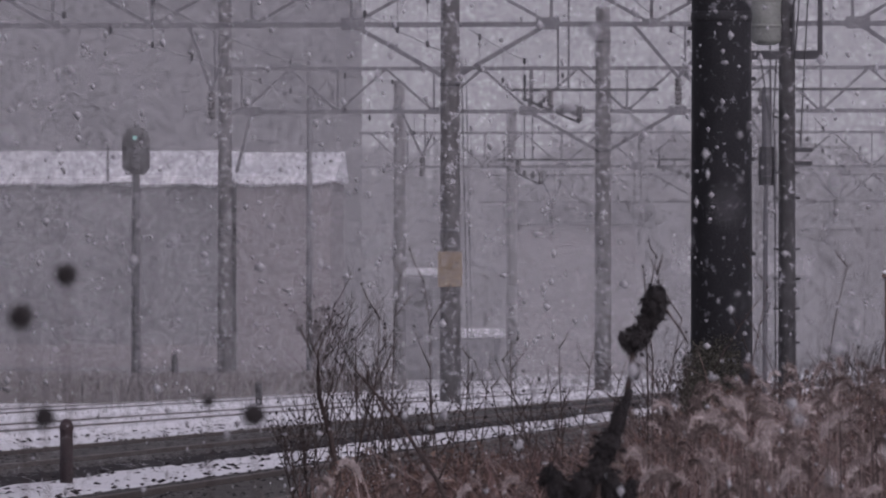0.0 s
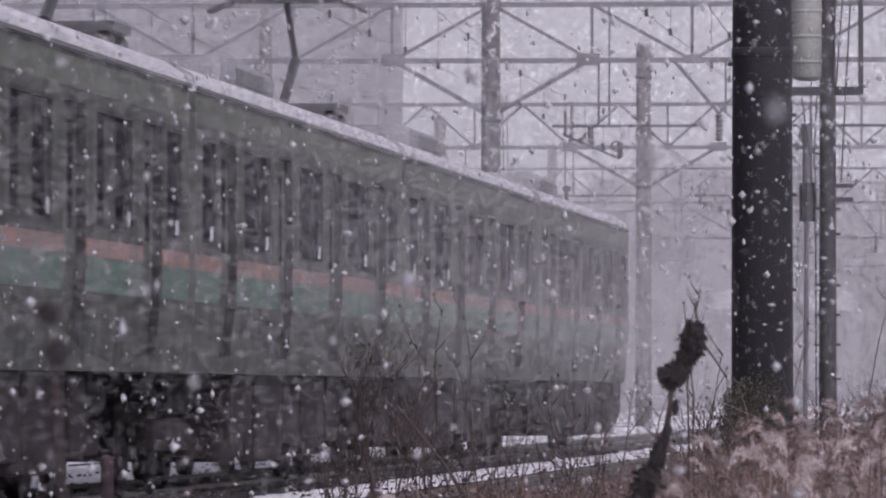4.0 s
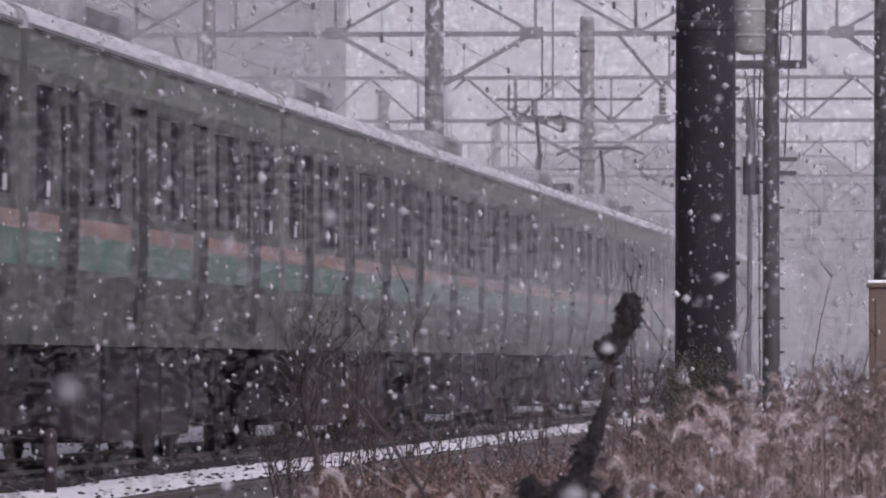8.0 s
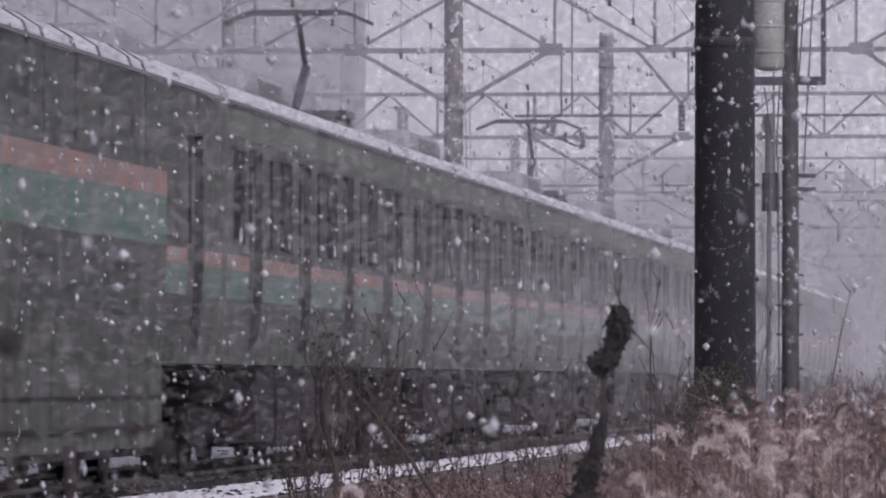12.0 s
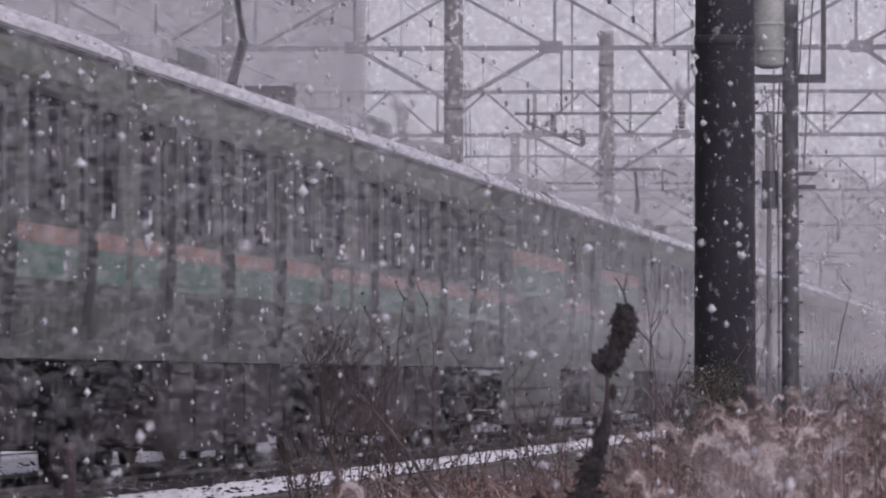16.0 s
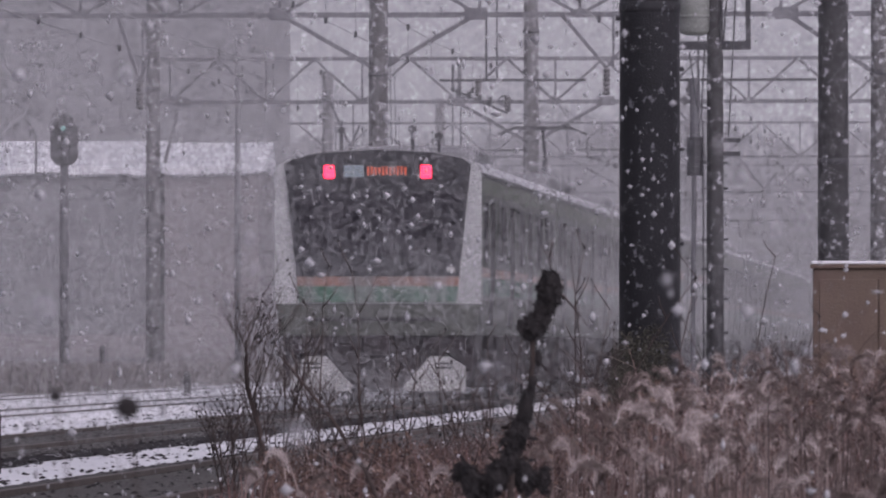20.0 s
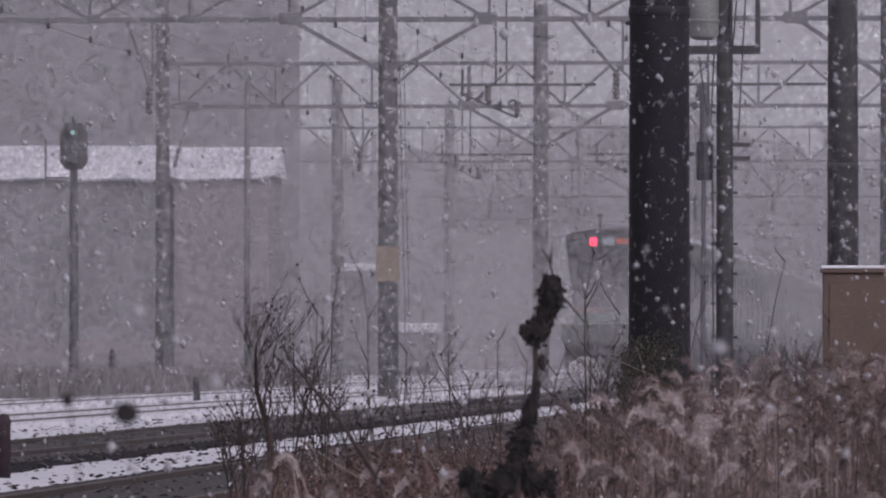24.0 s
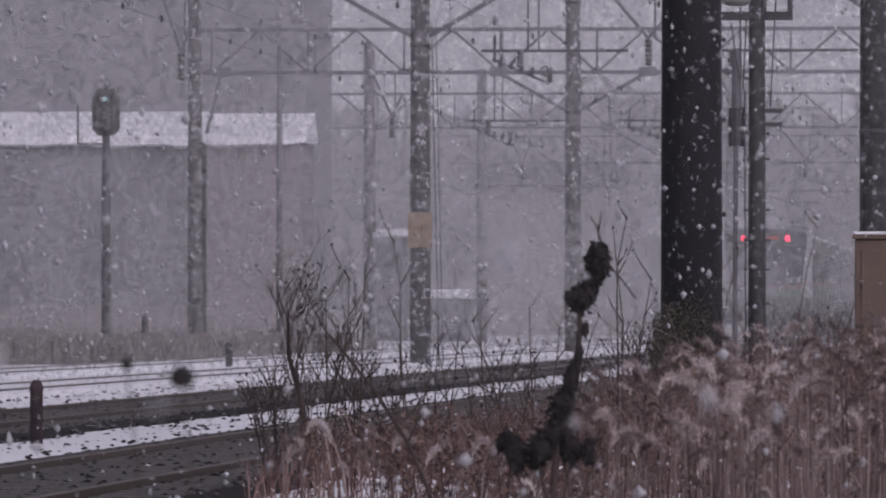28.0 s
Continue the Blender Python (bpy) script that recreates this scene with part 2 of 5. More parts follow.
def prism(bm, profile, y0, y1):
    """A closed (x, z) outline drawn out along y."""
    a = [bm.verts.new((x, y0, z)) for x, z in profile]
    b = [bm.verts.new((x, y1, z)) for x, z in profile]
    k = len(profile)
    for i in range(k):
        bm.faces.new((a[i], a[(i + 1) % k], b[(i + 1) % k], b[i]))
    bm.faces.new(a[::-1])
    bm.faces.new(b)
    bmesh.ops.recalc_face_normals(bm, faces=bm.faces)
    return bm

CLOUDED = surf("clouded_grey_green_glass", (0.030, 0.034, 0.032), (0.095, 0.102, 0.096), 3, 14, 0.7, bump=0, spec=0.06)
# paler tone: sky reflection painted onto parts of the wide panes
REFLECTION_TONE = surf("painted_reflection_glass", (0.030, 0.031, 0.029), (0.086, 0.089, 0.083), 3, 12, 0.7, bump=0, spec=0.06)
CURTAINED = surf("dim_curtained_glass", (0.09, 0.09, 0.10), (0.14, 0.14, 0.15), 0.5, 5, 0.4)
CAN_GREY = surf("grey_green_transformer_paint", (0.15, 0.16, 0.145), (0.27, 0.28, 0.26), 3, 30, 0.6)
REED_GREY = strewn("greyish_dead_reeds", [(0.09, 0.082, 0.082), (0.15, 0.138, 0.135), (0.23, 0.215, 0.21)])
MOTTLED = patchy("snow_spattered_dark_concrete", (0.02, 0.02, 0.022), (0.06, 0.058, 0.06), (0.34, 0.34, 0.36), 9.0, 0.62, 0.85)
HALL_GREY = surf("grey_hall_wall", (0.10, 0.10, 0.108), (0.27, 0.27, 0.28), 0.55, 3, 0.9, stretch=(1, 1, 0.45))
WOODS = strewn("snowy_far_woods", [(0.05, 0.045, 0.045), (0.10, 0.095, 0.095), (0.22, 0.22, 0.225)])


def airborne(name, colour, solid):
    """Snow crystals: they throw light back and let as much through."""
    m = bpy.data.materials.new(name)
    m.use_nodes = True
    n, l = m.node_tree.nodes, m.node_tree.links
    n.remove(n["Principled BSDF"])
    front, back, both = n.new("ShaderNodeBsdfDiffuse"), n.new("ShaderNodeBsdfTranslucent"), n.new("ShaderNodeMixShader")
    front.inputs[0].default_value = back.inputs[0].default_value = (*colour, 1)
    l.new(front.outputs[0], both.inputs[1])
    l.new(back.outputs[0], both.inputs[2])
    clear, thin = n.new("ShaderNodeBsdfTransparent"), n.new("ShaderNodeMixShader")
    thin.inputs[0].default_value = solid
    l.new(clear.outputs[0], thin.inputs[1])
    l.new(both.outputs[0], thin.inputs[2])
    l.new(thin.outputs[0], n["Material Output"].inputs[0])
    return m


VEIL, WHIRL = 0.08, 0.08            # how much of the light one drift of fine snow stops
FINE_SNOW = airborne("fine_airborne_snow", (0.62, 0.62, 0.625), VEIL)
SNOW_DUST = airborne("whirled_snow_dust", (0.62, 0.62, 0.625), WHIRL)

# ---- ground, tracks ----
def ground_sheet():
    bm = bmesh.new()
    xs = [-900, -300, -60, -30, -14, -3.6, -2, 4, 30, 300, 900]
    ys = [-400, -50, 0, 60, 150, 400, 1000, 3500]
    grid = [[bm.verts.new((x, y, -0.1 if x < -3 else 0.02)) for x in xs] for y in ys]
    for r, s in zip(grid, grid[1:]):
        for i in range(len(xs) - 1):
            bm.faces.new((r[i], r[i + 1], s[i + 1], s[i]))
    tagged(part("ground", bm, GROUND), "snow-covered trackside ground with bare patches", "ground", kind="structure")


ground_sheet()
TRACKS = (-16.5, -12.7, -8.9, -5.3)
RAIL_OUT = [(-0.065, 0.0), (0.065, 0.0), (0.065, 0.015), (0.012, 0.035), (0.012, 0.10), (0.034, 0.115), (0.034, 0.15), (-0.034, 0.15), (-0.034, 0.115), (-0.012, 0.10), (-0.012, 0.035), (-0.065, 0.015)]


def railway_track(x, bed_material, snowy):
    t = thing("railway_track", "snow-dusted railway track with dark ballast and rusty rails" if not snowy else "railway track almost covered with snow", "track",
              pose(x, 0, -0.15), "parallel tracks", "structure")
    deep = 0.03 if snowy else 0.0
    bm = prism(bmesh.new(), [(-1.25, 0.03), (-1.08, 0.10 + deep), (1.08, 0.10 + deep), (1.25, 0.03), (1.25, -0.1), (-1.25, -0.1)], -300, 900)
    part("ballast_bed", bm, bed_material, t)
    for s in (-1, 1):
        bm = prism(bmesh.new(), [(s * 0.5675 + a, b) for a, b in RAIL_OUT], -300, 900)
        part("rail", bm, RAIL, t)
    return t


track_things = [railway_track(x, SNOW if i < 2 else BALLAST, i < 2) for i, x in enumerate(TRACKS)]


def stones(name, x0, x1, y0, y1, z, count, size, material, label, seed):
    """Loose stones lying about, each a rough wedge of its own."""
    rng = np.random.default_rng(seed)
    v, f = [], []
    for _ in range(count):
        c = np.array((rng.uniform(x0, x1), rng.uniform(y0, y1), z))
        s = size * rng.uniform(0.5, 1.5)
        k = len(v)
        p = rng.uniform(0.6, 1.1, (6, 1)) * np.array(((1.3, 0, 0), (0, 1, 0), (-1.3, 0, 0), (0, -1, 0), (rng.uniform(-0.6, 0.6), 0, 0.6), (0, 0, -0.5))) * s
        v += [tuple(c + q) for q in p]
        f += [(k + a, k + b, k + e) for a, b, e in ((0, 1, 4), (1, 2, 4), (2, 3, 4), (3, 0, 4), (1, 0, 5), (2, 1, 5), (3, 2, 5), (0, 3, 5))]
    me = bpy.data.meshes.new(name)
    me.from_pydata(v, [], f)
    return tagged(piece(name, me, material), label, "stones", kind="stuff")


def snow_strip(x0, x1, y0, y1, crown, seed):
    """A low uneven bank of lying snow between two tracks."""
    bm = bmesh.new()
    n, k = 7, int((y1 - y0) / 0.8)
    rows = []
    for j in range(k + 1):
        y = y0 + (y1 - y0) * j / k
        row = []
        for i in range(n):
            a = i / (n - 1)
            wob = 0.10 * noise.noise((y * 0.6, seed, a))
            z = -0.115 + (crown + 0.03 * noise.noise((a * 3, y * 0.8, seed))) * math.sin(math.pi * a) ** 0.5
            row.append(bm.verts.new((x0 + (x1 - x0) * a + wob, y, z)))
        rows.append(row)
    for r, s in zip(rows, rows[1:]):
        for i in range(n - 1):
            bm.faces.new((r[i], r[i + 1], s[i + 1], s[i])).smooth = True
    tagged(part("snow_bank", bm, SNOW), "low bank of fresh snow lying between the tracks", "snow", kind="structure")


snow_strip(-7.72, -6.48, 30, 330, 0.06, 1.0)
snow_strip(-11.5, -10.1, 40, 330, 0.05, 2.0)
snow_strip(-15.3, -13.9, 50, 330, 0.05, 3.0)

stones("snow_clods", -7.65, -6.5, 44, 140, -0.06, 900, 0.02, BALLAST, "dark clods and ballast stones poking through the snow", 5)
stones("snow_clods", -11.5, -10.2, 60, 160, -0.07, 700, 0.02, BALLAST, "dark clods poking through the snow between the tracks", 6)
stones("ballast_stones", -9.95, -7.85, 55, 110, -0.05, 3500, 0.032, BALLAST, "loose ballast stones on the track bed", 7)
stones("ballast_stones", -6.35, -4.25, 34, 90, -0.05, 3500, 0.032, BALLAST, "loose ballast stones on the nearer track bed", 8)


SLEEPER_BLOCK = bpy.data.meshes.new("sleeper")
block = box(bmesh.new(), -1.0, 1.0, -0.11, 0.11, -0.12, 0.0, 0.015)
block.to_mesh(SLEEPER_BLOCK)
block.free()
for t, y0, y1 in ((track_things[2], 54, 130), (track_things[3], 36, 110)):
    for i in range(int((y1 - y0) / 0.6)):
        piece("sleeper", SLEEPER_BLOCK, SLEEPER, t, m=pose(0, y0 + 0.6 * i, 0.115))

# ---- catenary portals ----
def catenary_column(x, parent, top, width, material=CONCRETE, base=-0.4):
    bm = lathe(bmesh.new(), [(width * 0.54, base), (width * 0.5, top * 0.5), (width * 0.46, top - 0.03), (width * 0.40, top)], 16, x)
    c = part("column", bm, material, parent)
    for z in (top * 0.33, top * 0.62, top - 0.9):
        part("clamp_band", lathe(bmesh.new(), [(width * 0.5, z), (width * 0.53, z + 0.01), (width * 0.53, z + 0.07), (width * 0.5, z + 0.08)], 16, x), material if material is DARK_POLE else DARK_STEEL, c)
    return c


def insulator(bm, x, z, drop=0.5, sheds=6, r=0.085):
    rings = [(0.02, z)]
    for i in range(sheds):
        a = z - drop * (i + 0.2) / sheds
        rings += [(0.055, a), (r, a - drop * 0.35 / sheds), (0.055, a - drop * 0.6 / sheds)]
    return lathe(bm, rings + [(0.02, z - drop)], 10, x)


def portal(y, low, high, columns, x0, x1, panel, node, braces, hangers, arms, w=0.085, turn=None):
    t = thing("catenary_portal", "tall lattice-beam catenary portal on round concrete columns", "gantry", pose(0, y, 0), "catenary portals over the tracks")
    for x, top, width in columns:
        catenary_column(x, t, top, width)
    for z in (low, high):
        part("chord", bar(bmesh.new(), (x0, 0, z), (x1, 0, z), w * 1.15), STEEL, t)
    k = math.ceil((x0 - node) / panel)
    x = node + k * panel
    while x <= x1:
        part("vertical", bar(bmesh.new(), (x, 0, low), (x, 0, high), w * 0.7), STEEL, t)
        part("gusset", bx(x - 0.14, x + 0.14, -0.06, -0.045, low - 0.06, low + 0.10), STEEL, t)
        if turn is not None and x + panel <= x1 + 0.2:
            # one diagonal to a panel, falling towards the middle of its span
            up = (turn[0] < x + panel / 2 < turn[1]) or x + panel / 2 > turn[2]
            za, zb = (low, high) if up else (high, low)
            part("diagonal", bar(bmesh.new(), (x, 0.03, za), (min(x + panel, x1), 0.03, zb), w * 0.75), STEEL, t)
        for s in (-1, 1) if turn is None else ():
            if x0 <= x + s * panel / 2 <= x1:
                part("diagonal", bar(bmesh.new(), (x, 0.03, low), (x + s * panel / 2, 0.03, high), w * 0.7), STEEL, t)
        x += panel
    for xc, drop, reach in braces:
        for s in (-1, 1):
            if x0 <= xc + s * reach <= x1:
                part("knee_brace", bar(bmesh.new(), (xc + s * 0.12, 0, low - drop), (xc + s * reach, 0, low), w), STEEL, t)
                part("gusset", bx(xc + s * reach - 0.22, xc + s * reach + 0.22, -0.07, -0.055, low - 0.10, low + 0.13), STEEL, t)
    for xh, reach, drop in hangers:
        h = part("hanger_frame", bar(bmesh.new(), (xh - reach, 0, low), (xh, 0, low - drop), w * 0.8), STEEL, t)
        part("hanger_strut", bar(bmesh.new(), (xh + reach * 0.5, 0, low - drop * 0.5), (xh, 0, low - drop), w * 0.7), STEEL, h)
        part("hanger_post", bar(bmesh.new(), (xh + reach * 0.15, 0, low), (xh + reach * 0.15, 0, low - drop), w * 0.5), STEEL, h)
        part("insulator", insulator(bmesh.new(), xh, low - drop, 0.52), PORCELAIN, h)
    for xa0, xa1, z in arms:
        a = part("registration_arm", bar(bmesh.new(), (xa0, 0, z), (xa1, 0, z), 0.05), DARK_STEEL, t)
        mid = (xa0 + xa1) / 2
        part("dropper", bar(bmesh.new(), (xa0 + 0.25, 0, z + 0.28), (xa0 + 0.25, 0, z - 0.22), 0.05), DARK_STEEL, a)
        part("dropper", bar(bmesh.new(), (mid - 0.5, 0, z), (mid - 0.5, 0, low), 0.035), DARK_STEEL, a)
        part("dropper", bar(bmesh.new(), (mid - 0.3, 0, z), (mid - 0.3, 0, high), 0.03), DARK_STEEL, a)
        part("steady_arm", bar(bmesh.new(), (xa0 + 0.2, 0, z - 0.15), (mid - 0.1, 0, z - 0.62), 0.04), DARK_STEEL, a)
        for q in (0.35, 0.55, 0.75, 0.95):
            part("clamp", bx(xa0 + q - 0.04, xa0 + q + 0.04, -0.05, 0.05, z - 0.2 - q * 0.28, z - 0.06 - q * 0.28), DARK_STEEL, a)
        ring = bmesh.new()
        for i in range(14):
            u, w2 = math.tau * i / 14, math.tau * (i + 1) / 14
            bar(ring, (xa0 + 1.2 + 0.09 * math.cos(u), 0, z - 0.38 + 0.09 * math.sin(u)), (xa0 + 1.2 + 0.09 * math.cos(w2), 0, z - 0.38 + 0.09 * math.sin(w2)), 0.03)
        part("ring_clamp", ring, DARK_STEEL, a)
        part("insulator", insulator(bmesh.new(), mid - 0.65, z + 0.02, 0.34, 4, 0.07), PORCELAIN, a)
        part("insulator", insulator(bmesh.new(), mid - 0.1, z - 0.3, 0.3, 4, 0.06), PORCELAIN, a)
    return t


LEFT, MID, RIGHT = -20.95, -11.7, -2.3
portal(151, 7.05, 8.1, [(MID, 9.5, 0.37), (RIGHT, 9.5, 0.37)], -34, RIGHT, 1.88, -9.80, [(MID, 0.98, 1.83), (RIGHT, 1.1, 1.75)],
       [(-16.2, 0.42, 1.25), (-7.42, 0.85, 1.0)], [(-10.55, -7.8, 5.82), (-6.9, -3.5, 5.82)], turn=(-17.3, -11.75, -7.9))
portal(200, 6.9, 7.97, [(LEFT - 0.17, 11.6, 0.35), (MID, 9.5, 0.39), (RIGHT, 9.5, 0.39)], -21.2, RIGHT, 2.4, -13.5, [(MID, 0.98, 1.85), (LEFT, 1.5, 0.5)],
       [(-16.2, 0.5, 1.1), (-7.42, 0.8, 1.0)], [(-10.55, -7.1, 5.7), (-14.4, -11.9, 5.7)])
portal(250, 6.7, 7.75, [(LEFT, 9.36, 0.38), (MID, 9.3, 0.39), (RIGHT, 9.3, 0.39)], -22.2, RIGHT, 2.4, -13.5, [(MID, 0.95, 1.85)],
       [(-16.2, 0.5, 1.1), (-7.42, 0.8, 1.0)], [(-10.55, -7.1, 5.6), (-14.4, -11.9, 5.6)], w=0.065)
portal(300, 6.55, 7.55, [(LEFT, 10.05, 0.40), (MID, 9.1, 0.39), (RIGHT, 9.1, 0.39)], -22.2, RIGHT, 2.4, -13.5, [(MID, 0.95, 1.85)],
       [(-16.2, 0.5, 1.1)], [(-10.55, -7.1, 5.5)], w=0.06)



def overhead_wire(x):
    """Contact wire hung on droppers from a messenger wire that sags between the portals."""
    t = thing("overhead_wire", "thin dark overhead contact wire hung on droppers over a track", "wire", pose(x, 0, 0), "overhead wires")
    supports = (52, 101, 151, 200, 250, 300)

    def sag(y):
        for a, b in zip(supports, supports[1:]):
            if a <= y <= b:
                return 5.98 - 1.5 * (y - a) * (b - y) / (b - a) ** 2
        return 5.98
    part("contact_wire", bar(bmesh.new(), (0, 52, 5.12), (0, 300, 5.12), 0.009, None, 5), DARK_STEEL, t)
    ys = [52 + 4.9 * i for i in range(51)]
    part("messenger_wire", tube(bmesh.new(), [(0, y, sag(y)) for y in ys], [0.005] * len(ys), 5), DARK_STEEL, t)
    for i, y in enumerate(ys[3:35]):
        d = part("dropper", bar(bmesh.new(), (0, y, 5.12), (0, y, sag(y)), 0.007, None, 5), DARK_STEEL, t)
        part("clamp", bx(-0.02, 0.02, y - 0.05, y + 0.05, 5.09, 5.17), DARK_STEEL, d)
        if i % 2:
            part("clamp", bx(-0.02, 0.02, y - 0.05, y + 0.05, sag(y) - 0.05, sag(y) + 0.035), DARK_STEEL, d)


for x in (-12.7, -8.9, -5.3):
    overhead_wire(x)

# warning plate with its hazard bars on the nearest middle column
plate = thing("warning_plate", "yellow warning plate with a black diagonal mark strapped to a column", "sign", pose(MID + 0.015, 150.78, 2.46))
part("plate", bx(-0.225, 0.225, -0.012, 0.012, -0.33, 0.33), YELLOW, plate)
part("diagonal_mark", bar(bmesh.new(), (-0.17, -0.018, -0.2), (0.17, -0.018, 0.16), 0.05, 0.01), BLACK, plate)
part("strap", bx(-0.23, 0.23, 0.014, 0.03, 0.2, 0.24), DARK_STEEL, plate)
part("strap", bx(-0.23, 0.23, 0.014, 0.03, -0.24, -0.2), DARK_STEEL, plate)
guy = thing("guy_wire", "thin steel guy wires running down beside a column", "wire", pose(MID, 150.9, 0))
for dx, w in ((0.22, 0.02), (0.30, 0.016)):
    part("wire", bar(bmesh.new(), (dx, 0, 6.4), (dx + 0.14, 0, -0.2), w, None, 6), DARK_STEEL, guy)

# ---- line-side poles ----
big = thing("dark_catenary_pole", "thick near-black concrete pole spattered with snow beside the track", "pole", pose(-2.43, 55.5, 0), "poles along the verge")
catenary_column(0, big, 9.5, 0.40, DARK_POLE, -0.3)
for s, z in ((1, 1.55), (1, 2.2), (1, 2.75), (-1, 3.1), (1, 4.0)):
    part("step_bolt", bar(bmesh.new(), (s * 0.17, 0, z), (s * 0.235, 0, z), 0.03, None, 6), DARK_STEEL, big)
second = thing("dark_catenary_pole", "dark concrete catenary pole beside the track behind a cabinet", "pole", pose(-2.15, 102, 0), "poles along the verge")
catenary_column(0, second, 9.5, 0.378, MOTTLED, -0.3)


def power_pole():
    t = thing("power_pole", "slim dark steel pole with transformer, cross-arms and cables", "pole", pose(-3.39, 95, 0))
    part("shaft", lathe(bmesh.new(), [(0.105, -0.3), (0.10, 2.0), (0.09, 6.5)], 12), MOTTLED, t)
    for z in (0.6, 1.0, 1.4, 1.75, 2.1, 2.7, 3.0):
        part("step_bolt", bar(bmesh.new(), (-0.16, 0, z), (0.15, 0, z), 0.03, None, 6), DARK_STEEL, t)
    side = part("riser_pipe", bar(bmesh.new(), (-0.24, 0.05, 2.85), (-0.24, 0.05, 4.0), 0.12, None, 10), STEEL, t, "grey cable riser pipe")
    part("lower_riser", bar(bmesh.new(), (-0.27, 0.05, -0.2), (-0.25, 0.05, 2.85), 0.055, None, 10), STEEL, t, "thin grey cable riser")
    part("riser_joint", bar(bmesh.new(), (-0.24, 0.05, 2.85), (-0.24, 0.05, 3.3), 0.2, None, 10), DARK_STEEL, side)
    part("cross_arm", bx(-0.42, 0.42, -0.05, 0.05, 4.33, 4.43), DARK_STEEL, t)
    part("upright_arm", bx(0.36, 0.42, -0.04, 0.04, 4.43, 6.2), DARK_STEEL, t)
    for z in (3.08, 3.24):
        part("bracket", bx(0.05, 0.30, -0.04, 0.04, z, z + 0.05), DARK_STEEL, t)
    can = part("transformer", lathe(bmesh.new(), [(0.10, 4.5), (0.17, 4.53), (0.185, 4.56), (0.185, 5.5), (0.17, 5.6)], 16, -0.24), CAN_GREY, t, "grey-green transformer can")
    for z in (4.7, 5.0, 5.3):
        part("cooling_rib", lathe(bmesh.new(), [(0.187, z), (0.2, z + 0.01), (0.2, z + 0.03), (0.187, z + 0.04)], 16, -0.24), CAN_GREY, can)
    for a, b, c, d in ((-0.3, 4.3, -0.2, 3.6), (-0.12, 4.35, -0.16, 3.5), (0.12, 6.0, 0.06, 4.4), (0.22, 6.0, 0.1, 4.4), (0.30, 6.0, 0.16, 3.3)):
        part("cable", bar(bmesh.new(), (a, -0.1, b), (c, -0.1, d), 0.018, None, 6), DARK_STEEL, t)
    part("drop_cable", bar(bmesh.new(), (-0.14, -0.1, 3.5), (-0.13, -0.1, 0.2), 0.018, None, 6), DARK_STEEL, t)


power_pole()

cab = thing("equipment_cabinet", "ochre-brown trackside equipment cabinet with snow on top", "cabinet", pose(-0.93, 60, 0))
part("body", bx(-0.48, 0.48, -0.3, 0.3, -0.1, 1.42, 0.012), OCHRE, cab)
part("door", bx(-0.43, -0.01, -0.315, -0.302, 0.1, 1.34, 0.004), OCHRE, cab)
part("door", bx(0.01, 0.43, -0.315, -0.302, 0.1, 1.34, 0.004), OCHRE, cab)
part("lid", bx(-0.5, 0.5, -0.33, 0.32, 1.42, 1.45, 0.008), OCHRE, cab)
tagged(part("snow_cap", bx(-0.49, 0.49, -0.32, 0.31, 1.452, 1.475, 0.008), SNOW), "thin layer of snow on the cabinet lid", "snow").matrix_basis = pose(-0.93, 60, 0)


def colour_light_signal():
    t = thing("railway_signal", "colour-light railway signal showing green on a slim post", "signal", pose(-23.11, 198, 0))
    part("post", lathe(bmesh.new(), [(0.12, -0.4), (0.115, 3.0), (0.10, 5.3)], 12), DARK_STEEL, t)
    prof = [(-0.2, 5.3), (0.2, 5.3), (0.345, 5.48), (0.345, 6.24), (0.2, 6.45), (-0.2, 6.45), (-0.345, 6.24), (-0.345, 5.48)]
    head = part("backboard", prism(bmesh.new(), prof, -0.03, 0.03), BLACK, t)
    for i, z in enumerate((6.2, 5.95, 5.7, 5.47)):
        part("hood", lathe(bmesh.new(), [(0.10, 0.0), (0.105, 0.22)], 12), BLACK, head).matrix_basis = pose(0, -0.04, z, 90)
        part("lens", lathe(bmesh.new(), [(0.06, 0.0), (0.04, 0.02)], 12), SIGNAL_GREEN if i == 0 else GLASS, head).matrix_basis = pose(0, -0.27, z, 90)
    part("cap", lathe(bmesh.new(), [(0.05, 6.45), (0.05, 6.62)], 8), DARK_STEEL, t)
    lad = part("ladder", bar(bmesh.new(), (-0.7, 0, 5.1), (-0.7, 0, 6.05), 0.05), DARK_STEEL, t)
    part("ladder_bracket", bar(bmesh.new(), (-0.7, 0, 5.1), (-0.08, 0, 5.1), 0.04), DARK_STEEL, lad)
    return t


colour_light_signal()
slim = thing("slim_lamp_pole", "slim grey steel pole standing by the far buildings", "pole", pose(-20.15, 212, 0))
part("shaft", lathe(bmesh.new(), [(0.085, -0.3), (0.08, 4), (0.07, 8.6)], 10), STEEL, slim)
part("base_collar", lathe(bmesh.new(), [(0.12, -0.3), (0.12, 0.2), (0.085, 0.25)], 10), STEEL, slim)


def marker_post(x, y, h, w, material, label):
    t = thing("marker_post", label, "post", pose(x, y, -0.12), "marker posts")
    r = w / 2
    part("post", lathe(bmesh.new(), [(r, 0), (r, h * 0.84), (r * 1.1, h * 0.85), (r * 1.1, h * 0.91), (r * 0.98, h * 0.92), (r * 0.8, h * 0.97), (r * 0.35, h)], 14), material, t)
    part("foot", lathe(bmesh.new(), [(r * 1.5, 0), (r * 1.5, 0.03), (r * 1.05, 0.045)], 14), material, t)


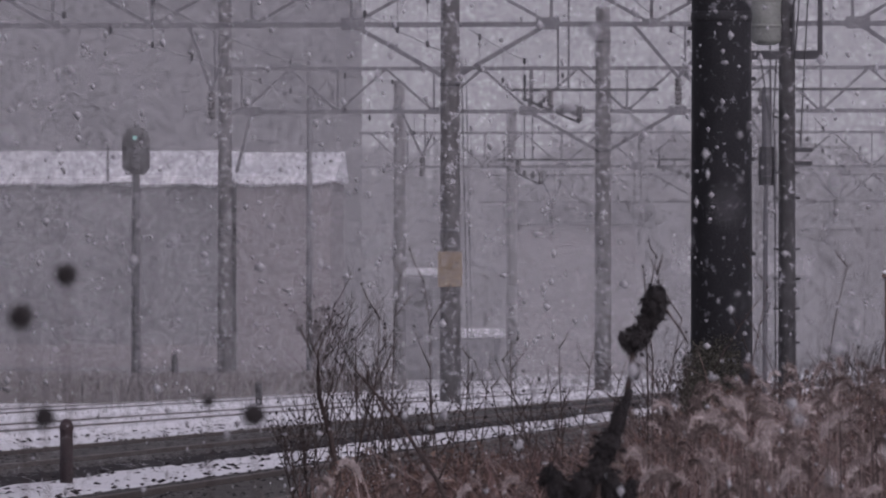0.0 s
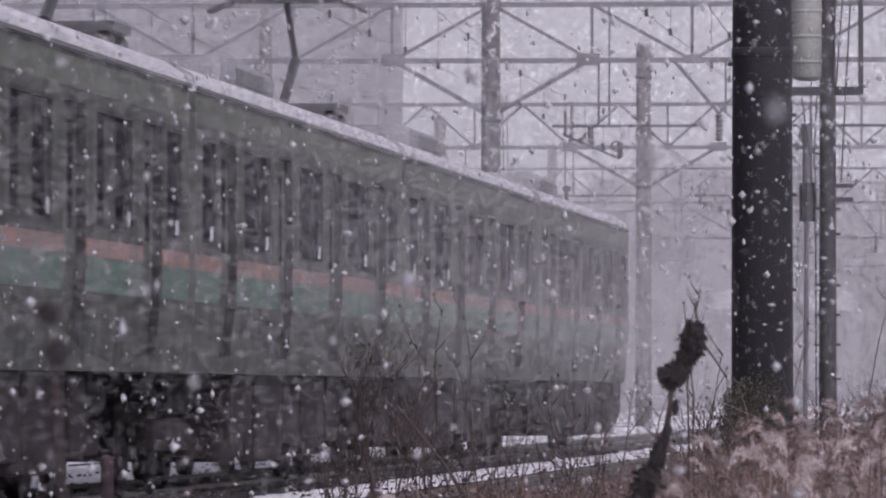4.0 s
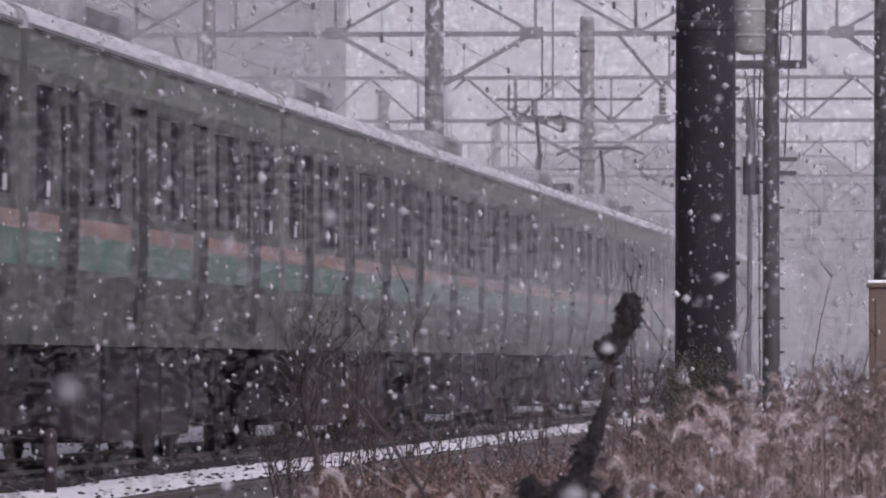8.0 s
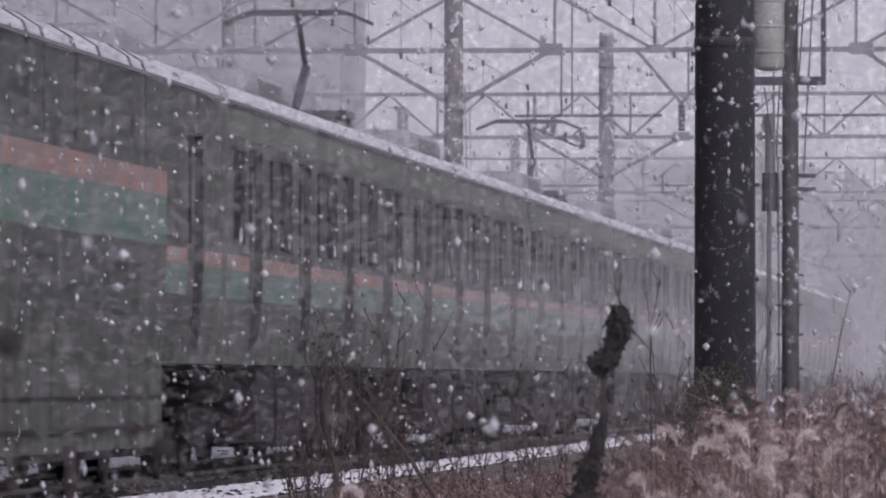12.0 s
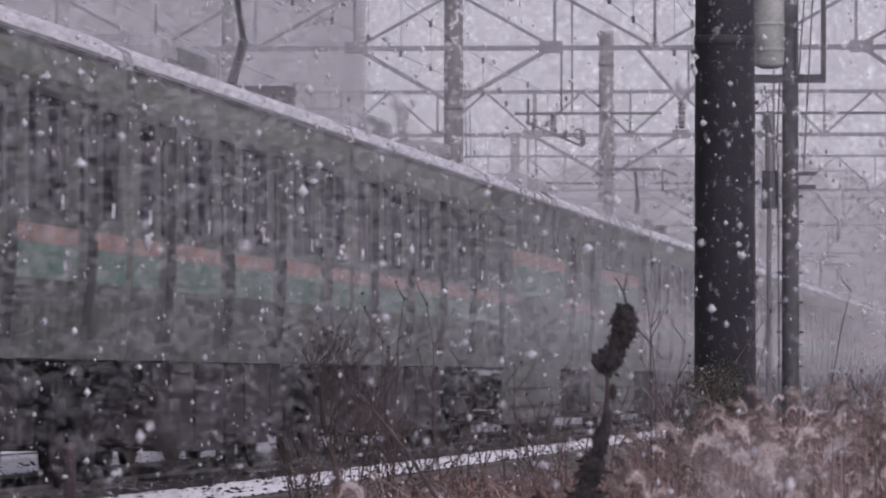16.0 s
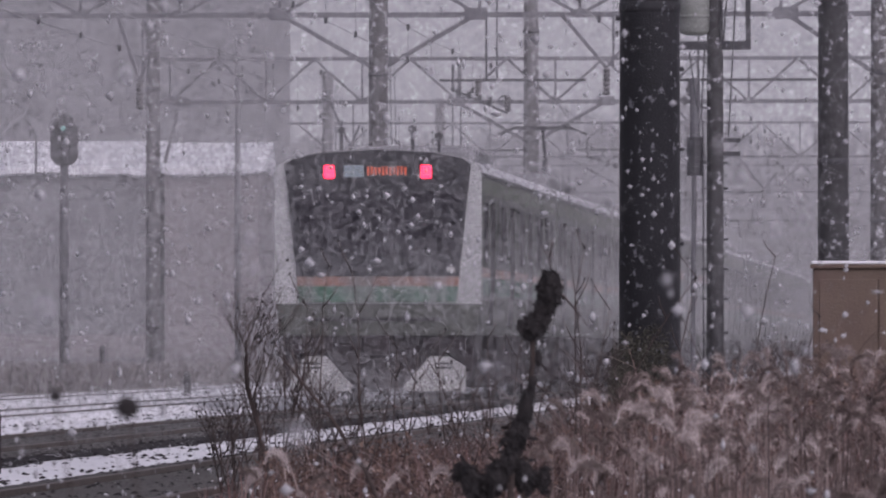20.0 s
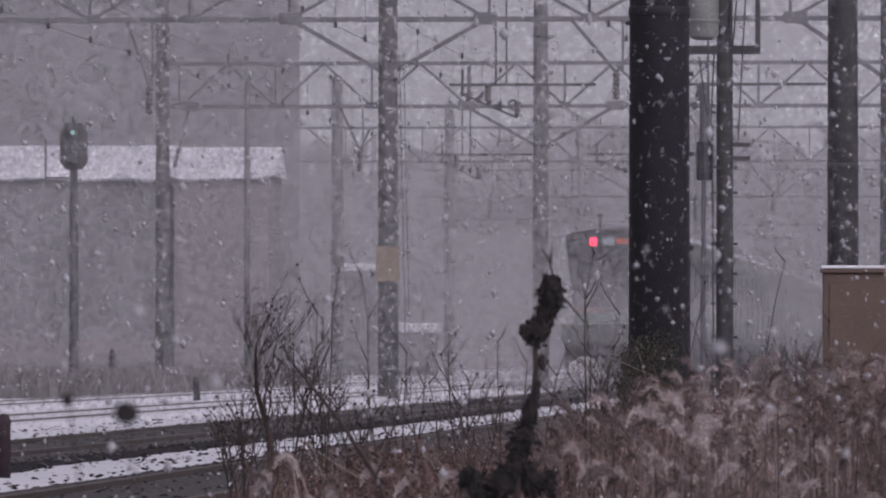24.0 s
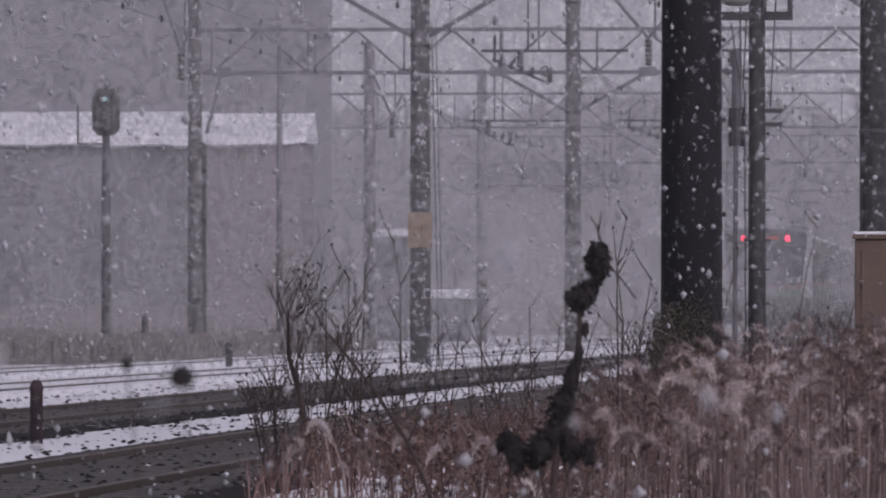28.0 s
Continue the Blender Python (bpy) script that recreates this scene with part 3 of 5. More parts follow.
MARKER = patchy("dark_brown_marker_paint", (0.022, 0.013, 0.016), (0.055, 0.036, 0.040), (0.20, 0.185, 0.19), 9.0, 0.62, 0.8, 12.0)
marker_post(-7.15, 57, 0.52, 0.092, MARKER, "short round-topped dark brown marker post in the snow")
marker_post(-15.1, 149, 0.48, 0.13, MOTTLED, "short weathered grey marker post between snowy tracks")
marker_post(-22.15, 198, 1.0, 0.16, MOTTLED, "weathered grey marker post by the far reeds")


# ---- buildings in the distance ----
def window_in(parent, x, y, z, w, h):
    fr = part("window", bx(x - w / 2, x + w / 2, y - 0.06, y - 0.01, z - h / 2, z + h / 2), WALL_GREY, parent)
    part("pane", bx(x - w / 2 + 0.08, x + w / 2 - 0.08, y - 0.075, y - 0.062, z - h / 2 + 0.08, z + h / 2 - 0.08), CURTAINED, fr)


def building(name, label, x0, x1, y, depth, height, wall, roof, cols, rows, over=0.4, roof_h=0.5, z_low=1.6, slope=0):
    t = thing(name, label, "building", pose(0, y, 0))
    w = part("wall", bx(x0, x1, 0, depth, -0.4, height), wall, t)
    if slope:
        bm = bmesh.new()
        ring = [bm.verts.new(p) for p in ((x0 - over, -over, height + 0.004), (x1 + over, -over, height + 0.004), (x1 + over, slope, height + roof_h), (x0 - over, slope, height + roof_h),
                                         (x0 - over, depth, height + 0.004), (x1 + over, depth, height + 0.004))]
        for q in ((0, 1, 2, 3), (3, 2, 5, 4), (0, 3, 4), (1, 5, 2), (0, 4, 5, 1)):
            bm.faces.new([ring[i] for i in q])
        bmesh.ops.recalc_face_normals(bm, faces=bm.faces)
        part("roof", bm, roof, t, "snow-covered sloping roof")
        # snow that hangs over the eaves in uneven lobes, and a paler plinth
        bm, last, n = bmesh.new(), None, int((x1 - x0 + 2 * over) / 0.16)
        for i in range(n + 1):
            x = x0 - over + (x1 - x0 + 2 * over) * i / n
            end = min(1.0, i / 4, (n - i) / 4) ** 0.5
            dip = (0.13 + 0.16 * noise.noise((x * 0.55, 0, 3)) + 0.05 * noise.noise((x * 2.6, 7, 0))) * end
            top = (0.16 + 0.08 * noise.noise((x * 0.8, 4, 1))) * end
            row = [bm.verts.new(p) for p in ((x, -over + 0.02, height + top), (x, -over - 0.10 * end, height + top * 0.7), (x, -over - 0.12 * end, height - dip * 0.6), (x, -over + 0.02, height - dip - 0.01))]
            if last:
                for k in range(4):
                    bm.faces.new((last[k], row[k], row[(k + 1) % 4], last[(k + 1) % 4]))
            last = row
        bmesh.ops.recalc_face_normals(bm, faces=bm.faces)
        part("hanging_snow", bm, roof, t)
        part("plinth", bx(x0, x1, -0.03, -0.001, 0.52, 1.14), WALL_PINK, t)
    else:
        part("roof", bx(x0 - over, x1 + over, -over, depth + over, height + 0.004, height + roof_h, 0.08), roof, t)
    for i in range(cols):
        for j in range(rows):
            window_in(t, x0 + (i + 0.5) * (x1 - x0) / cols, 0, z_low + j * 3.0, 1.3, 1.3)
    return t


building("apartment_block", "tall grey apartment block dimmed by falling snow", -75, -35.3, 385, 14, 28, WALL_GREY, ROOF, 10, 9)
building("flat_roofed_hall", "low hall with a broad snow-covered roof edge", -33.0, -22.9, 217, 4, 5.55, HALL_GREY, ROOF_SNOW, 0, 0, 0.15, 0.9, slope=3)
building("flat_roofed_hall", "pinkish hall with a broad snow-covered roof edge", -22.6, -20.05, 217, 4, 5.55, WALL_PINK, ROOF_SNOW, 0, 0, 0.12, 0.85, slope=3)
building("small_shed", "low shed with a snow-covered roof by the line", -23.2, -21.6, 300, 3, 1.5, WALL_GREY, ROOF_SNOW, 1, 1, 0.2, 0.35, 0.8)
building("small_shed", "small hut with a snow-covered roof by the line", -26.0, -24.7, 310, 3, 3.9, WALL_GREY, ROOF_SNOW, 1, 1, 0.2, 0.3, 1.8)
building("distant_house", "distant house with pinkish walls half lost in snow", -27.5, -21.5, 395, 8, 7.2, WALL_PINK, WALL_GREY, 0, 0, 0.5, 1.2)
building("distant_house", "distant grey house half lost in snow", -20.5, -14.5, 420, 8, 5.0, WALL_GREY, ROOF, 0, 0, 0.5, 1.0)

# ---- the train ----
CAR, HALF = 19.34, 1.475           # from coupling to coupling, and half the body's width
TUCK, WAIST = 0.065, 1.78          # how far the body side curves in below its waist


def tucked(bm, lift=0.0, outward=0):
    """Curves a body side in towards the sill; lift: the mesh's height in the car, outward: the way it faces."""
    for z in (WAIST, 1.5, 1.25):
        bmesh.ops.bisect_plane(bm, geom=[*bm.verts, *bm.edges, *bm.faces], plane_co=(0, 0, z - lift), plane_no=(0, 0, 1))
    for v in bm.verts:
        d = TUCK * (max(0.0, WAIST - max(1.0, v.co.z + lift)) / (WAIST - 1.0)) ** 1.3
        v.co.x -= (outward or math.copysign(1, v.co.x)) * d
    return bm

DOORS = (-7.23, -2.41, 2.41, 7.23)


def holes_wall(bm, x0, x1, ys, ye, zs, ze, holes):
    """A wall plate along y with rectangular openings through it."""
    cuts = sorted({ys, ye, *(v for h in holes for v in h[:2])})
    for a, b in zip(cuts, cuts[1:]):
        mid = (a + b) / 2
        z = zs
        for h in sorted((h for h in holes if h[0] < mid < h[1]), key=lambda h: h[2]):
            if h[2] > z:
                box(bm, x0, x1, a, b, z, h[2])
            z = h[3]
        if z < ze:
            box(bm, x0, x1, a, b, z, ze)
    bmesh.ops.remove_doubles(bm, verts=bm.verts, dist=0.0005)
    return bm


def mesh_of(bm, name, material):
    me = bpy.data.meshes.new(name)
    bm.to_mesh(me)
    bm.free()
    me.materials.append(material)
    return me


def frame_mesh(w, h, d, t, name, material, lift=0.0):
    """An open rectangular lining, its outer size w by h, facing x."""
    bm = bmesh.new()
    rings = []
    for x, y, z in ((0, w / 2, h / 2), (0, w / 2 - t, h / 2 - t), (-d, w / 2 - t, h / 2 - t), (-d, w / 2, h / 2)):
        rings.append([bm.verts.new(p) for p in ((x, -y, -z), (x, y, -z), (x, y, z), (x, -y, z))])
    for a, b in zip(rings, rings[1:] + rings[:1]):
        for i in range(4):
            bm.faces.new((a[i], a[(i + 1) % 4], b[(i + 1) % 4], b[i]))
    bmesh.ops.recalc_face_normals(bm, faces=bm.faces)
    if lift:
        tucked(bm, lift, 1)
    return mesh_of(bm, name, material)


DOOR_LEAF = mesh_of(tucked(holes_wall(bmesh.new(), -0.03, 0.0, -0.315, 0.315, 0, 1.83, [(-0.2, 0.2, 0.9, 1.68)]), 1.12, 1), "door_leaf", SILVER)
DOOR_PANE = mesh_of(bx(-0.022, -0.012, -0.2, 0.2, 0.9, 1.68), "door_pane", GLASS)
DOOR_SEAL = frame_mesh(1.36, 1.87, 0.095, 0.045, "door_seal", RUBBER, 2.035)
WIN_A, WIN_B = 2.3, 1.05
PANE = {w: mesh_of(bx(-0.012, 0.0, -w / 2, w / 2, -0.44, 0.44), "pane", GLASS) for w in (WIN_A, WIN_B)}
CLEAR = ((-1.0, -0.42), (0.30, 0.86))     # the strips of a wide window left dark between the painted reflections
SLIDING = [mesh_of(bx(-0.012, 0.0, a, b, -0.44, 0.44), "sliding_pane", GLASS) for a, b in CLEAR]
REFLECTION_PANES = [mesh_of(bx(-0.012, 0.0, a, b, -0.44, 0.44), "misted_pane", REFLECTION_TONE)
          for a, b in ((-WIN_A / 2, CLEAR[0][0]), (CLEAR[0][1], CLEAR[1][0]), (CLEAR[1][1], WIN_A / 2))]
WIN_FRAME = {w: frame_mesh(w + 0.02, 0.92, 0.055, 0.045, "window_frame", RUBBER) for w in (WIN_A, WIN_B)}
ICE = mesh_of(box(bx(-0.02, 0.006, -0.025, 0.025, -0.05, 0.06, 0.012), -0.02, 0.004, -0.06, 0.02, -0.06, -0.03, 0.008), "packed_snow", ROOF)
MULLION = mesh_of(bx(-0.03, 0.006, -0.035, 0.035, -0.42, 0.42), "mullion", RUBBER)
WHEEL = mesh_of(lathe(bmesh.new(), [(0.2, -0.065), (0.43, -0.06), (0.43, 0.02), (0.46, 0.03), (0.46, 0.065), (0.2, 0.065)], 20), "wheel", UNDER)
ROOF_OUT = [(-1.475, 3.28), (-1.475, 3.30), (-1.44, 3.40), (-1.28, 3.50), (-0.85, 3.59), (0, 3.64), (0.85, 3.59), (1.28, 3.50), (1.44, 3.40), (1.475, 3.30), (1.475, 3.28)]
UNDER_BOXES = ((-4.9, -3.2, 0.28), (-2.9, -0.6, 0.22), (-0.3, 1.1, 0.35), (1.4, 3.6, 0.25), (3.9, 4.8, 0.4))


def bogie(car, y):
    b = part("bogie", box(box(bx(-0.95, -0.8, -1.25, 1.25, 0.35, 0.62, 0.03), 0.8, 0.95, -1.25, 1.25, 0.35, 0.62, 0.03), -0.85, 0.85, -0.3, 0.3, 0.4, 0.9), UNDER, car)
    b.location.y = y
    for sx in (-1, 1):
        for sy in (-1.05, 1.05):
            piece("wheel", WHEEL, None, b, m=pose(sx * 0.60, sy, 0.43, 0, 90, 0))
    for sx in (-0.87, 0.87):
        part("air_spring", lathe(bmesh.new(), [(0.22, 0.66), (0.27, 0.72), (0.27, 0.88), (0.22, 0.95)], 12, sx), RUBBER, b)
    return b


def side_fittings(car, s, doors, windows, inset=0.075, reflecting=False):
    """Doors, windows and their linings on the side s (1 right, -1 left)."""
    turn = 0 if s > 0 else 180
    for y in doors:
        for d in (-0.325, 0.325):
            leaf = piece("door", DOOR_LEAF, None, car, m=pose(s * (HALF - inset), y + d, 1.12, 0, 0, turn))
            piece("door_pane", DOOR_PANE, None, leaf)
        piece("door_seal", DOOR_SEAL, None, car, m=pose(s * (HALF - 0.001), y, 2.035, 0, 0, turn))
    for y, w, z in windows:
        p = piece("window", WIN_FRAME[w], None, car, m=pose(s * (HALF - 0.001), y, z, 0, 0, turn))
        if reflecting and w == WIN_A and s > 0:
            for me in SLIDING:
                piece("sliding_pane", me, None, p, m=pose(-0.035, 0, 0))
            for me in REFLECTION_PANES:
                piece("misted_pane", me, None, p, "grey window pane with the sky's reflection painted in", pose(-0.035, 0, 0))
        else:
            piece("pane", PANE[w], None, p, m=pose(-0.035, 0, 0))
        if s > 0:
            piece("packed_snow", ICE, None, p, m=pose(-0.02, w / 2 - 0.1, -0.33))
        if w == WIN_A:
            piece("mullion", MULLION, None, p, m=pose(-0.02, 0.88 if reflecting else 0.38, 0))


def stripes(car, s, spans, z_top, band=(0.13, 0.26)):
    """Orange above green, between the doors."""
    for a, b in spans:
        x0, x1 = sorted((s * (HALF + 0.0005), s * (HALF + 0.005)))
        part("orange_stripe", tucked(bx(x0, x1, a, b, z_top - band[0], z_top)), ORANGE, car)
        part("green_stripe", tucked(bx(x0, x1, a, b, z_top - band[0] - band[1], z_top - band[0] - 0.002)), GREEN, car)


def car_shell(name, label):
    car = thing(name, label, "railway car", None, "cars of the train")
    prof = ROOF_OUT
    part("roof", prism(bmesh.new(), prof, -9.75, 9.75), ROOF, car, "snow-dusted pale roof")
    part("floor", bx(-1.33, 1.33, -9.7, 9.7, 1.0, 1.12), UNDER, car)
    for y in (-9.75, 9.67):
        part("end_wall", tucked(bx(-1.40, 1.40, y, y + 0.08, 1.121, 3.279)), SILVER, car)
        part("end_rib", prism(bmesh.new(), [(x * 1.008, z + 0.014) for x, z in ROOF_OUT], y + 0.06 * (y > 0), y + 0.04 + 0.06 * (y > 0)), UNIT_GREY, car, "dark sealing rib round the car end")
    for y in (-9.9, 9.75):
        part("gangway_bellows", bx(-0.55, 0.55, y, y + 0.15, 1.15, 3.2, 0.02), RUBBER, car)
    for y in (-6.9, 6.9):
        bogie(car, y)
    return car


def roof_gear(car, pantograph_at=None):
    unit = part("air_conditioner", bx(-0.9, 0.9, -2.3, 2.3, 3.58, 3.88, 0.10), UNIT_GREY, car)
    part("grille", bx(-0.905, 0.905, -1.2, 1.2, 3.66, 3.80), DARK_STEEL, unit)
    for y in (-6.2, 6.0):
        part("roof_vent", bx(-0.45, 0.45, y - 0.5, y + 0.5, 3.61, 3.76, 0.05), UNIT_GREY, car)


def pantograph(car, y):
    base = part("pantograph_base", box(box(box(bx(-0.6, -0.52, y - 0.6, y + 0.6, 3.85, 3.93), 0.52, 0.6, y - 0.6, y + 0.6, 3.85, 3.93), -0.6, 0.6, y - 0.6, y - 0.52, 3.85, 3.93), -0.6, 0.6, y + 0.52, y + 0.6, 3.85, 3.93), DARK_STEEL, car)
    for sx in (-0.5, 0.5):
        for sy in (-0.5, 0.5):
            part("insulator_foot", lathe(bmesh.new(), [(0.05, 3.6), (0.09, 3.7), (0.09, 3.78), (0.05, 3.85)], 8, sx, y + sy), PORCELAIN, base)
    part("lower_arm", bar(bmesh.new(), (0, y - 0.5, 3.93), (0, y + 0.85, 4.45), 0.11, None, 8), DARK_STEEL, base)
    part("upper_arm", bar(bmesh.new(), (0, y + 0.85, 4.45), (0, y - 0.1, 5.02), 0.07, None, 8), DARK_STEEL, base)
    for d in (-0.2, 0.05):
        part("contact_strip", bar(bar(bar(bmesh.new(), (-0.55, y + d, 5.06), (0.55, y + d, 5.06), 0.06), (0.55, y + d, 5.06), (0.85, y + d, 4.93), 0.04), (-0.55, y + d, 5.06), (-0.85, y + d, 4.93), 0.04), DARK_STEEL, base)


def commuter_car(reflecting=True):
    car = car_shell("passenger_car", "stainless commuter car with orange and green stripes, snow-spattered")
    wins = [(y, WIN_A, 2.48) for y in (-4.82, 0.0, 4.82)] + [(-8.72, WIN_B, 2.48), (8.72, WIN_B, 2.48)]
    holes = [(y - 0.65, y + 0.65, 1.12, 2.95) for y in DOORS] + [(y - w / 2, y + w / 2, z - 0.45, z + 0.45) for y, w, z in wins]
    spans = [(-9.74, -7.9), (-6.56, -3.08), (-1.74, 1.74), (3.08, 6.56), (7.9, 9.74)]
    for s in (1, -1):
        x0, x1 = sorted((s * (HALF - 0.07), s * HALF))
        part("side_wall", tucked(holes_wall(bmesh.new(), x0, x1, -9.75, 9.75, 1.0, 3.28, holes)), SILVER, car)
        side_fittings(car, s, DOORS, wins, reflecting=reflecting)
        stripes(car, s, spans, 1.96)
        x0, x1 = sorted((s * (HALF + 0.0005), s * (HALF + 0.004)))
        part("cornice_band", bx(x0, x1, -9.74, 9.74, 3.02, 3.24), GREY_GREEN, car)
        part("gutter", bx(*sorted((s * (HALF - 0.005), s * (HALF + 0.03))), -9.75, 9.75, 3.285, 3.315), DARK_STEEL, car)
    for a, b, z in UNDER_BOXES:
        part("underfloor_box", bx(-1.25, 1.25, a, b, z, 0.999, 0.02), UNDER, car)
    roof_gear(car)
    return car


def double_deck_car():
    car = car_shell("double_deck_car", "double-deck stainless car with two rows of windows and striped waist")
    doors = (-7.6, 7.6)
    low = [(y, WIN_A if abs(y) < 5 else WIN_B, 1.25) for y in (-4.0, -1.35, 1.35, 4.0)]
    wins = low + [(y, WIN_A, 2.95) for y in (-4.0, -1.35, 1.35, 4.0)]
    holes = [(y - 0.65, y + 0.65, 1.12, 2.95) for y in doors] + [(y - w / 2, y + w / 2, z - 0.45, z + 0.45) for y, w, z in wins if z > 2]
    for s in (1, -1):
        x0, x1 = sorted((s * (HALF - 0.07), s * HALF))
        part("side_wall", tucked(holes_wall(bmesh.new(), x0, x1, -9.75, 9.75, 1.0, 3.28, [h for h in holes if h[2] > 1.1 and h[3] < 3.28 or h[3] == 2.95])), SILVER, car)
        part("lower_deck_wall", tucked(bx(*sorted((s * (HALF - 0.08), s * (HALF - 0.002))), -5.6, 5.6, 0.32, 0.999)), SILVER, car)
        side_fittings(car, s, doors, [])
        x0, x1 = sorted((s * (HALF + 0.0005), s * (HALF + 0.004)))
        for a, b in ((-5.2, -3.74), (-2.7, -0.91), (0.81, 2.8), (3.86, 5.2)):
            part("upper_window", bx(x0, x1, a, b, 2.68, 3.25), CLOUDED, car, "clouded upper-deck window")
        for a, b in ((-4.1, -2.05), (-1.75, 0.3), (0.6, 2.65)):
            low = part("lower_window", tucked(bx(x0, x1, a, b, 1.38, 1.93)), CLOUDED, car, "clouded lower-deck window")
            part("window_rail", tucked(bx(*sorted((s * (HALF + 0.0045), s * (HALF + 0.007))), a, b, 1.74, 1.77)), RUBBER, low)
        part("deck_seam", tucked(bx(x0, x1, -5.5, 5.5, 0.70, 0.735)), UNDER, car)
        part("grab_rail", tucked(bx(*sorted((s * (HALF + 0.0005), s * (HALF + 0.02))), -5.5, 5.5, 0.46, 0.50)), UNDER, car)
        stripes(car, s, [(-5.35, 5.35)], 2.56, (0.20, 0.40))
        stripes(car, s, [(-9.74, -8.3), (-6.9, -5.37), (5.37, 6.9), (8.3, 9.74)], 1.96)
        part("gutter", bx(*sorted((s * (HALF - 0.005), s * (HALF + 0.03))), -9.75, 9.75, 3.285, 3.315), DARK_STEEL, car)
    for y in (-3.7, -2.75, -0.85, 0.75, 2.85, 3.8):
        part("roof_rib", prism(bmesh.new(), [(x * 1.005, z + 0.006 if i not in (0, 10) else 2.64) for i, (x, z) in enumerate(ROOF_OUT)], y - 0.05, y + 0.05), RUBBER, car)
    part("lower_deck_floor", bx(-1.33, 1.33, -5.6, 5.6, 0.25, 0.319), UNDER, car)
    for y in (-8.6, 8.6):
        part("air_conditioner", bx(-0.8, 0.8, y - 0.9, y + 0.9, 3.60, 3.88, 0.08), UNIT_GREY, car)
    return car


def cab_end(car):
    """The driving cab at the car's rear end: a raked black mask in a white shell over stripes and skirts."""
    y = -9.93
    shell = part("cab_shell", prism(bmesh.new(), [(-1.472, 1.445), (1.472, 1.445), (1.472, 3.28), (1.42, 3.42), (1.25, 3.52), (0.8, 3.61), (0, 3.66), (-0.8, 3.61), (-1.25, 3.52), (-1.42, 3.42), (-1.472, 3.28)], y, -9.76), CAB_WHITE, car, "white cab shell")
    part("apron_shell", tucked(bx(-1.472, 1.472, y, -9.76, 0.99, 1.44)), SILVER, car, "grimy grey lower cab shell")
    for s in (-1, 1):
        part("side_skirt", prism(bmesh.new(), [(s * x, z) for x, z in ((1.05, 0.99), (1.36, 0.99), (1.35, 0.55), (1.30, 0.40), (1.19, 0.27), (1.02, 0.20), (0.9, 0.20))], y + 0.13, y + 2.0), UNDER, car)

    def face(name, outline, z_off, material, label=""):
        bm = bmesh.new()
        a = [bm.verts.new((x, y - z_off, z)) for x, z in outline]
        b = [bm.verts.new((x, y - 0.002, z)) for x, z in outline]
        bm.faces.new(a), bm.faces.new(b[::-1])
        for i in range(len(a)):
            bm.faces.new((a[i], b[i], b[(i + 1) % len(a)], a[(i + 1) % len(a)]))
        bmesh.ops.recalc_face_normals(bm, faces=bm.faces)
        return part(name, bm, material, shell, label)
    face("mask", [(-1.16, 1.835), (1.16, 1.835), (1.33, 3.44), (1.2, 3.52), (0.8, 3.6), (0, 3.645), (-0.8, 3.6), (-1.2, 3.52), (-1.33, 3.44)], 0.05, MASK, "black glazed cab mask")
    face("windscreen", [(-1.1, 2.15), (1.1, 2.15), (1.2, 3.05), (-1.2, 3.05)], 0.056, GLASS)
    face("cab_orange_band", [(-1.15, 1.70), (1.15, 1.70), (1.16, 1.832), (-1.16, 1.832)], 0.045, ORANGE)
    face("cab_green_band", [(-1.13, 1.47), (1.13, 1.47), (1.148, 1.697), (-1.148, 1.697)], 0.045, GREEN)
    face("apron", [(-1.40, 1.0), (1.40, 1.0), (1.45, 1.44), (-1.45, 1.44)], 0.03, SILVER)
    face("apron_step", [(-0.9, 1.2), (0.9, 1.2), (0.9, 1.25), (-0.9, 1.25)], 0.07, RUBBER)
    for x in (-0.693, 0.693):
        part("tail_light", bx(x - 0.077, x + 0.077, y - 0.075, y - 0.057, 3.23, 3.42, 0.025), TAIL, shell, "glowing red tail light")
    part("line_number_blind", bx(-0.48, -0.2, y - 0.066, y - 0.057, 3.25, 3.42), LED_WHITE, shell, "pale lit blind")
    dest = part("destination_blind", bx(-0.17, 0.45, y - 0.066, y - 0.057, 3.25, 3.42), BLACK, shell, "dark blind with orange lit bars")
    for i in range(11):
        low, high = ((3.275, 3.40), (3.29, 3.385), (3.275, 3.39), (3.285, 3.40))[i * 7 % 4]
        part("lit_bar", bx(-0.15 + i * 0.053, -0.118 + i * 0.053, y - 0.072, y - 0.0665, low, high), LED, dest)
    part("emblem", bx(0.98, 1.10, y - 0.062, y - 0.052, 1.90, 1.97), SKIRT, shell, "small pale emblem")
    for s in (-1, 1):
        sk = part("skirt_plate", prism(bmesh.new(), [(s * 1.25, 0.20), (s * 1.25, 0.55), (s * 1.0, 0.70), (s * 0.75, 0.70), (s * 0.36, 0.27), (s * 0.40, 0.20)], y - 0.05, y + 0.12), SKIRT, car, "pale grey skirt plate")
        for z in (0.52, 0.58):
            part("skirt_slot", bx(s * 0.95 - 0.13, s * 0.95 + 0.13, y - 0.056, y - 0.051, z, z + 0.03), BLACK, sk)
        part("rear_lamp_bracket", bx(s * 0.95 - 0.3, s * 0.95 + 0.3, y - 0.04, y + 0.1, 0.74, 0.96), UNDER, car)
    part("buffer_beam", bx(-1.2, 1.2, y + 0.125, y + 0.3, 0.25, 0.99), UNDER, car)
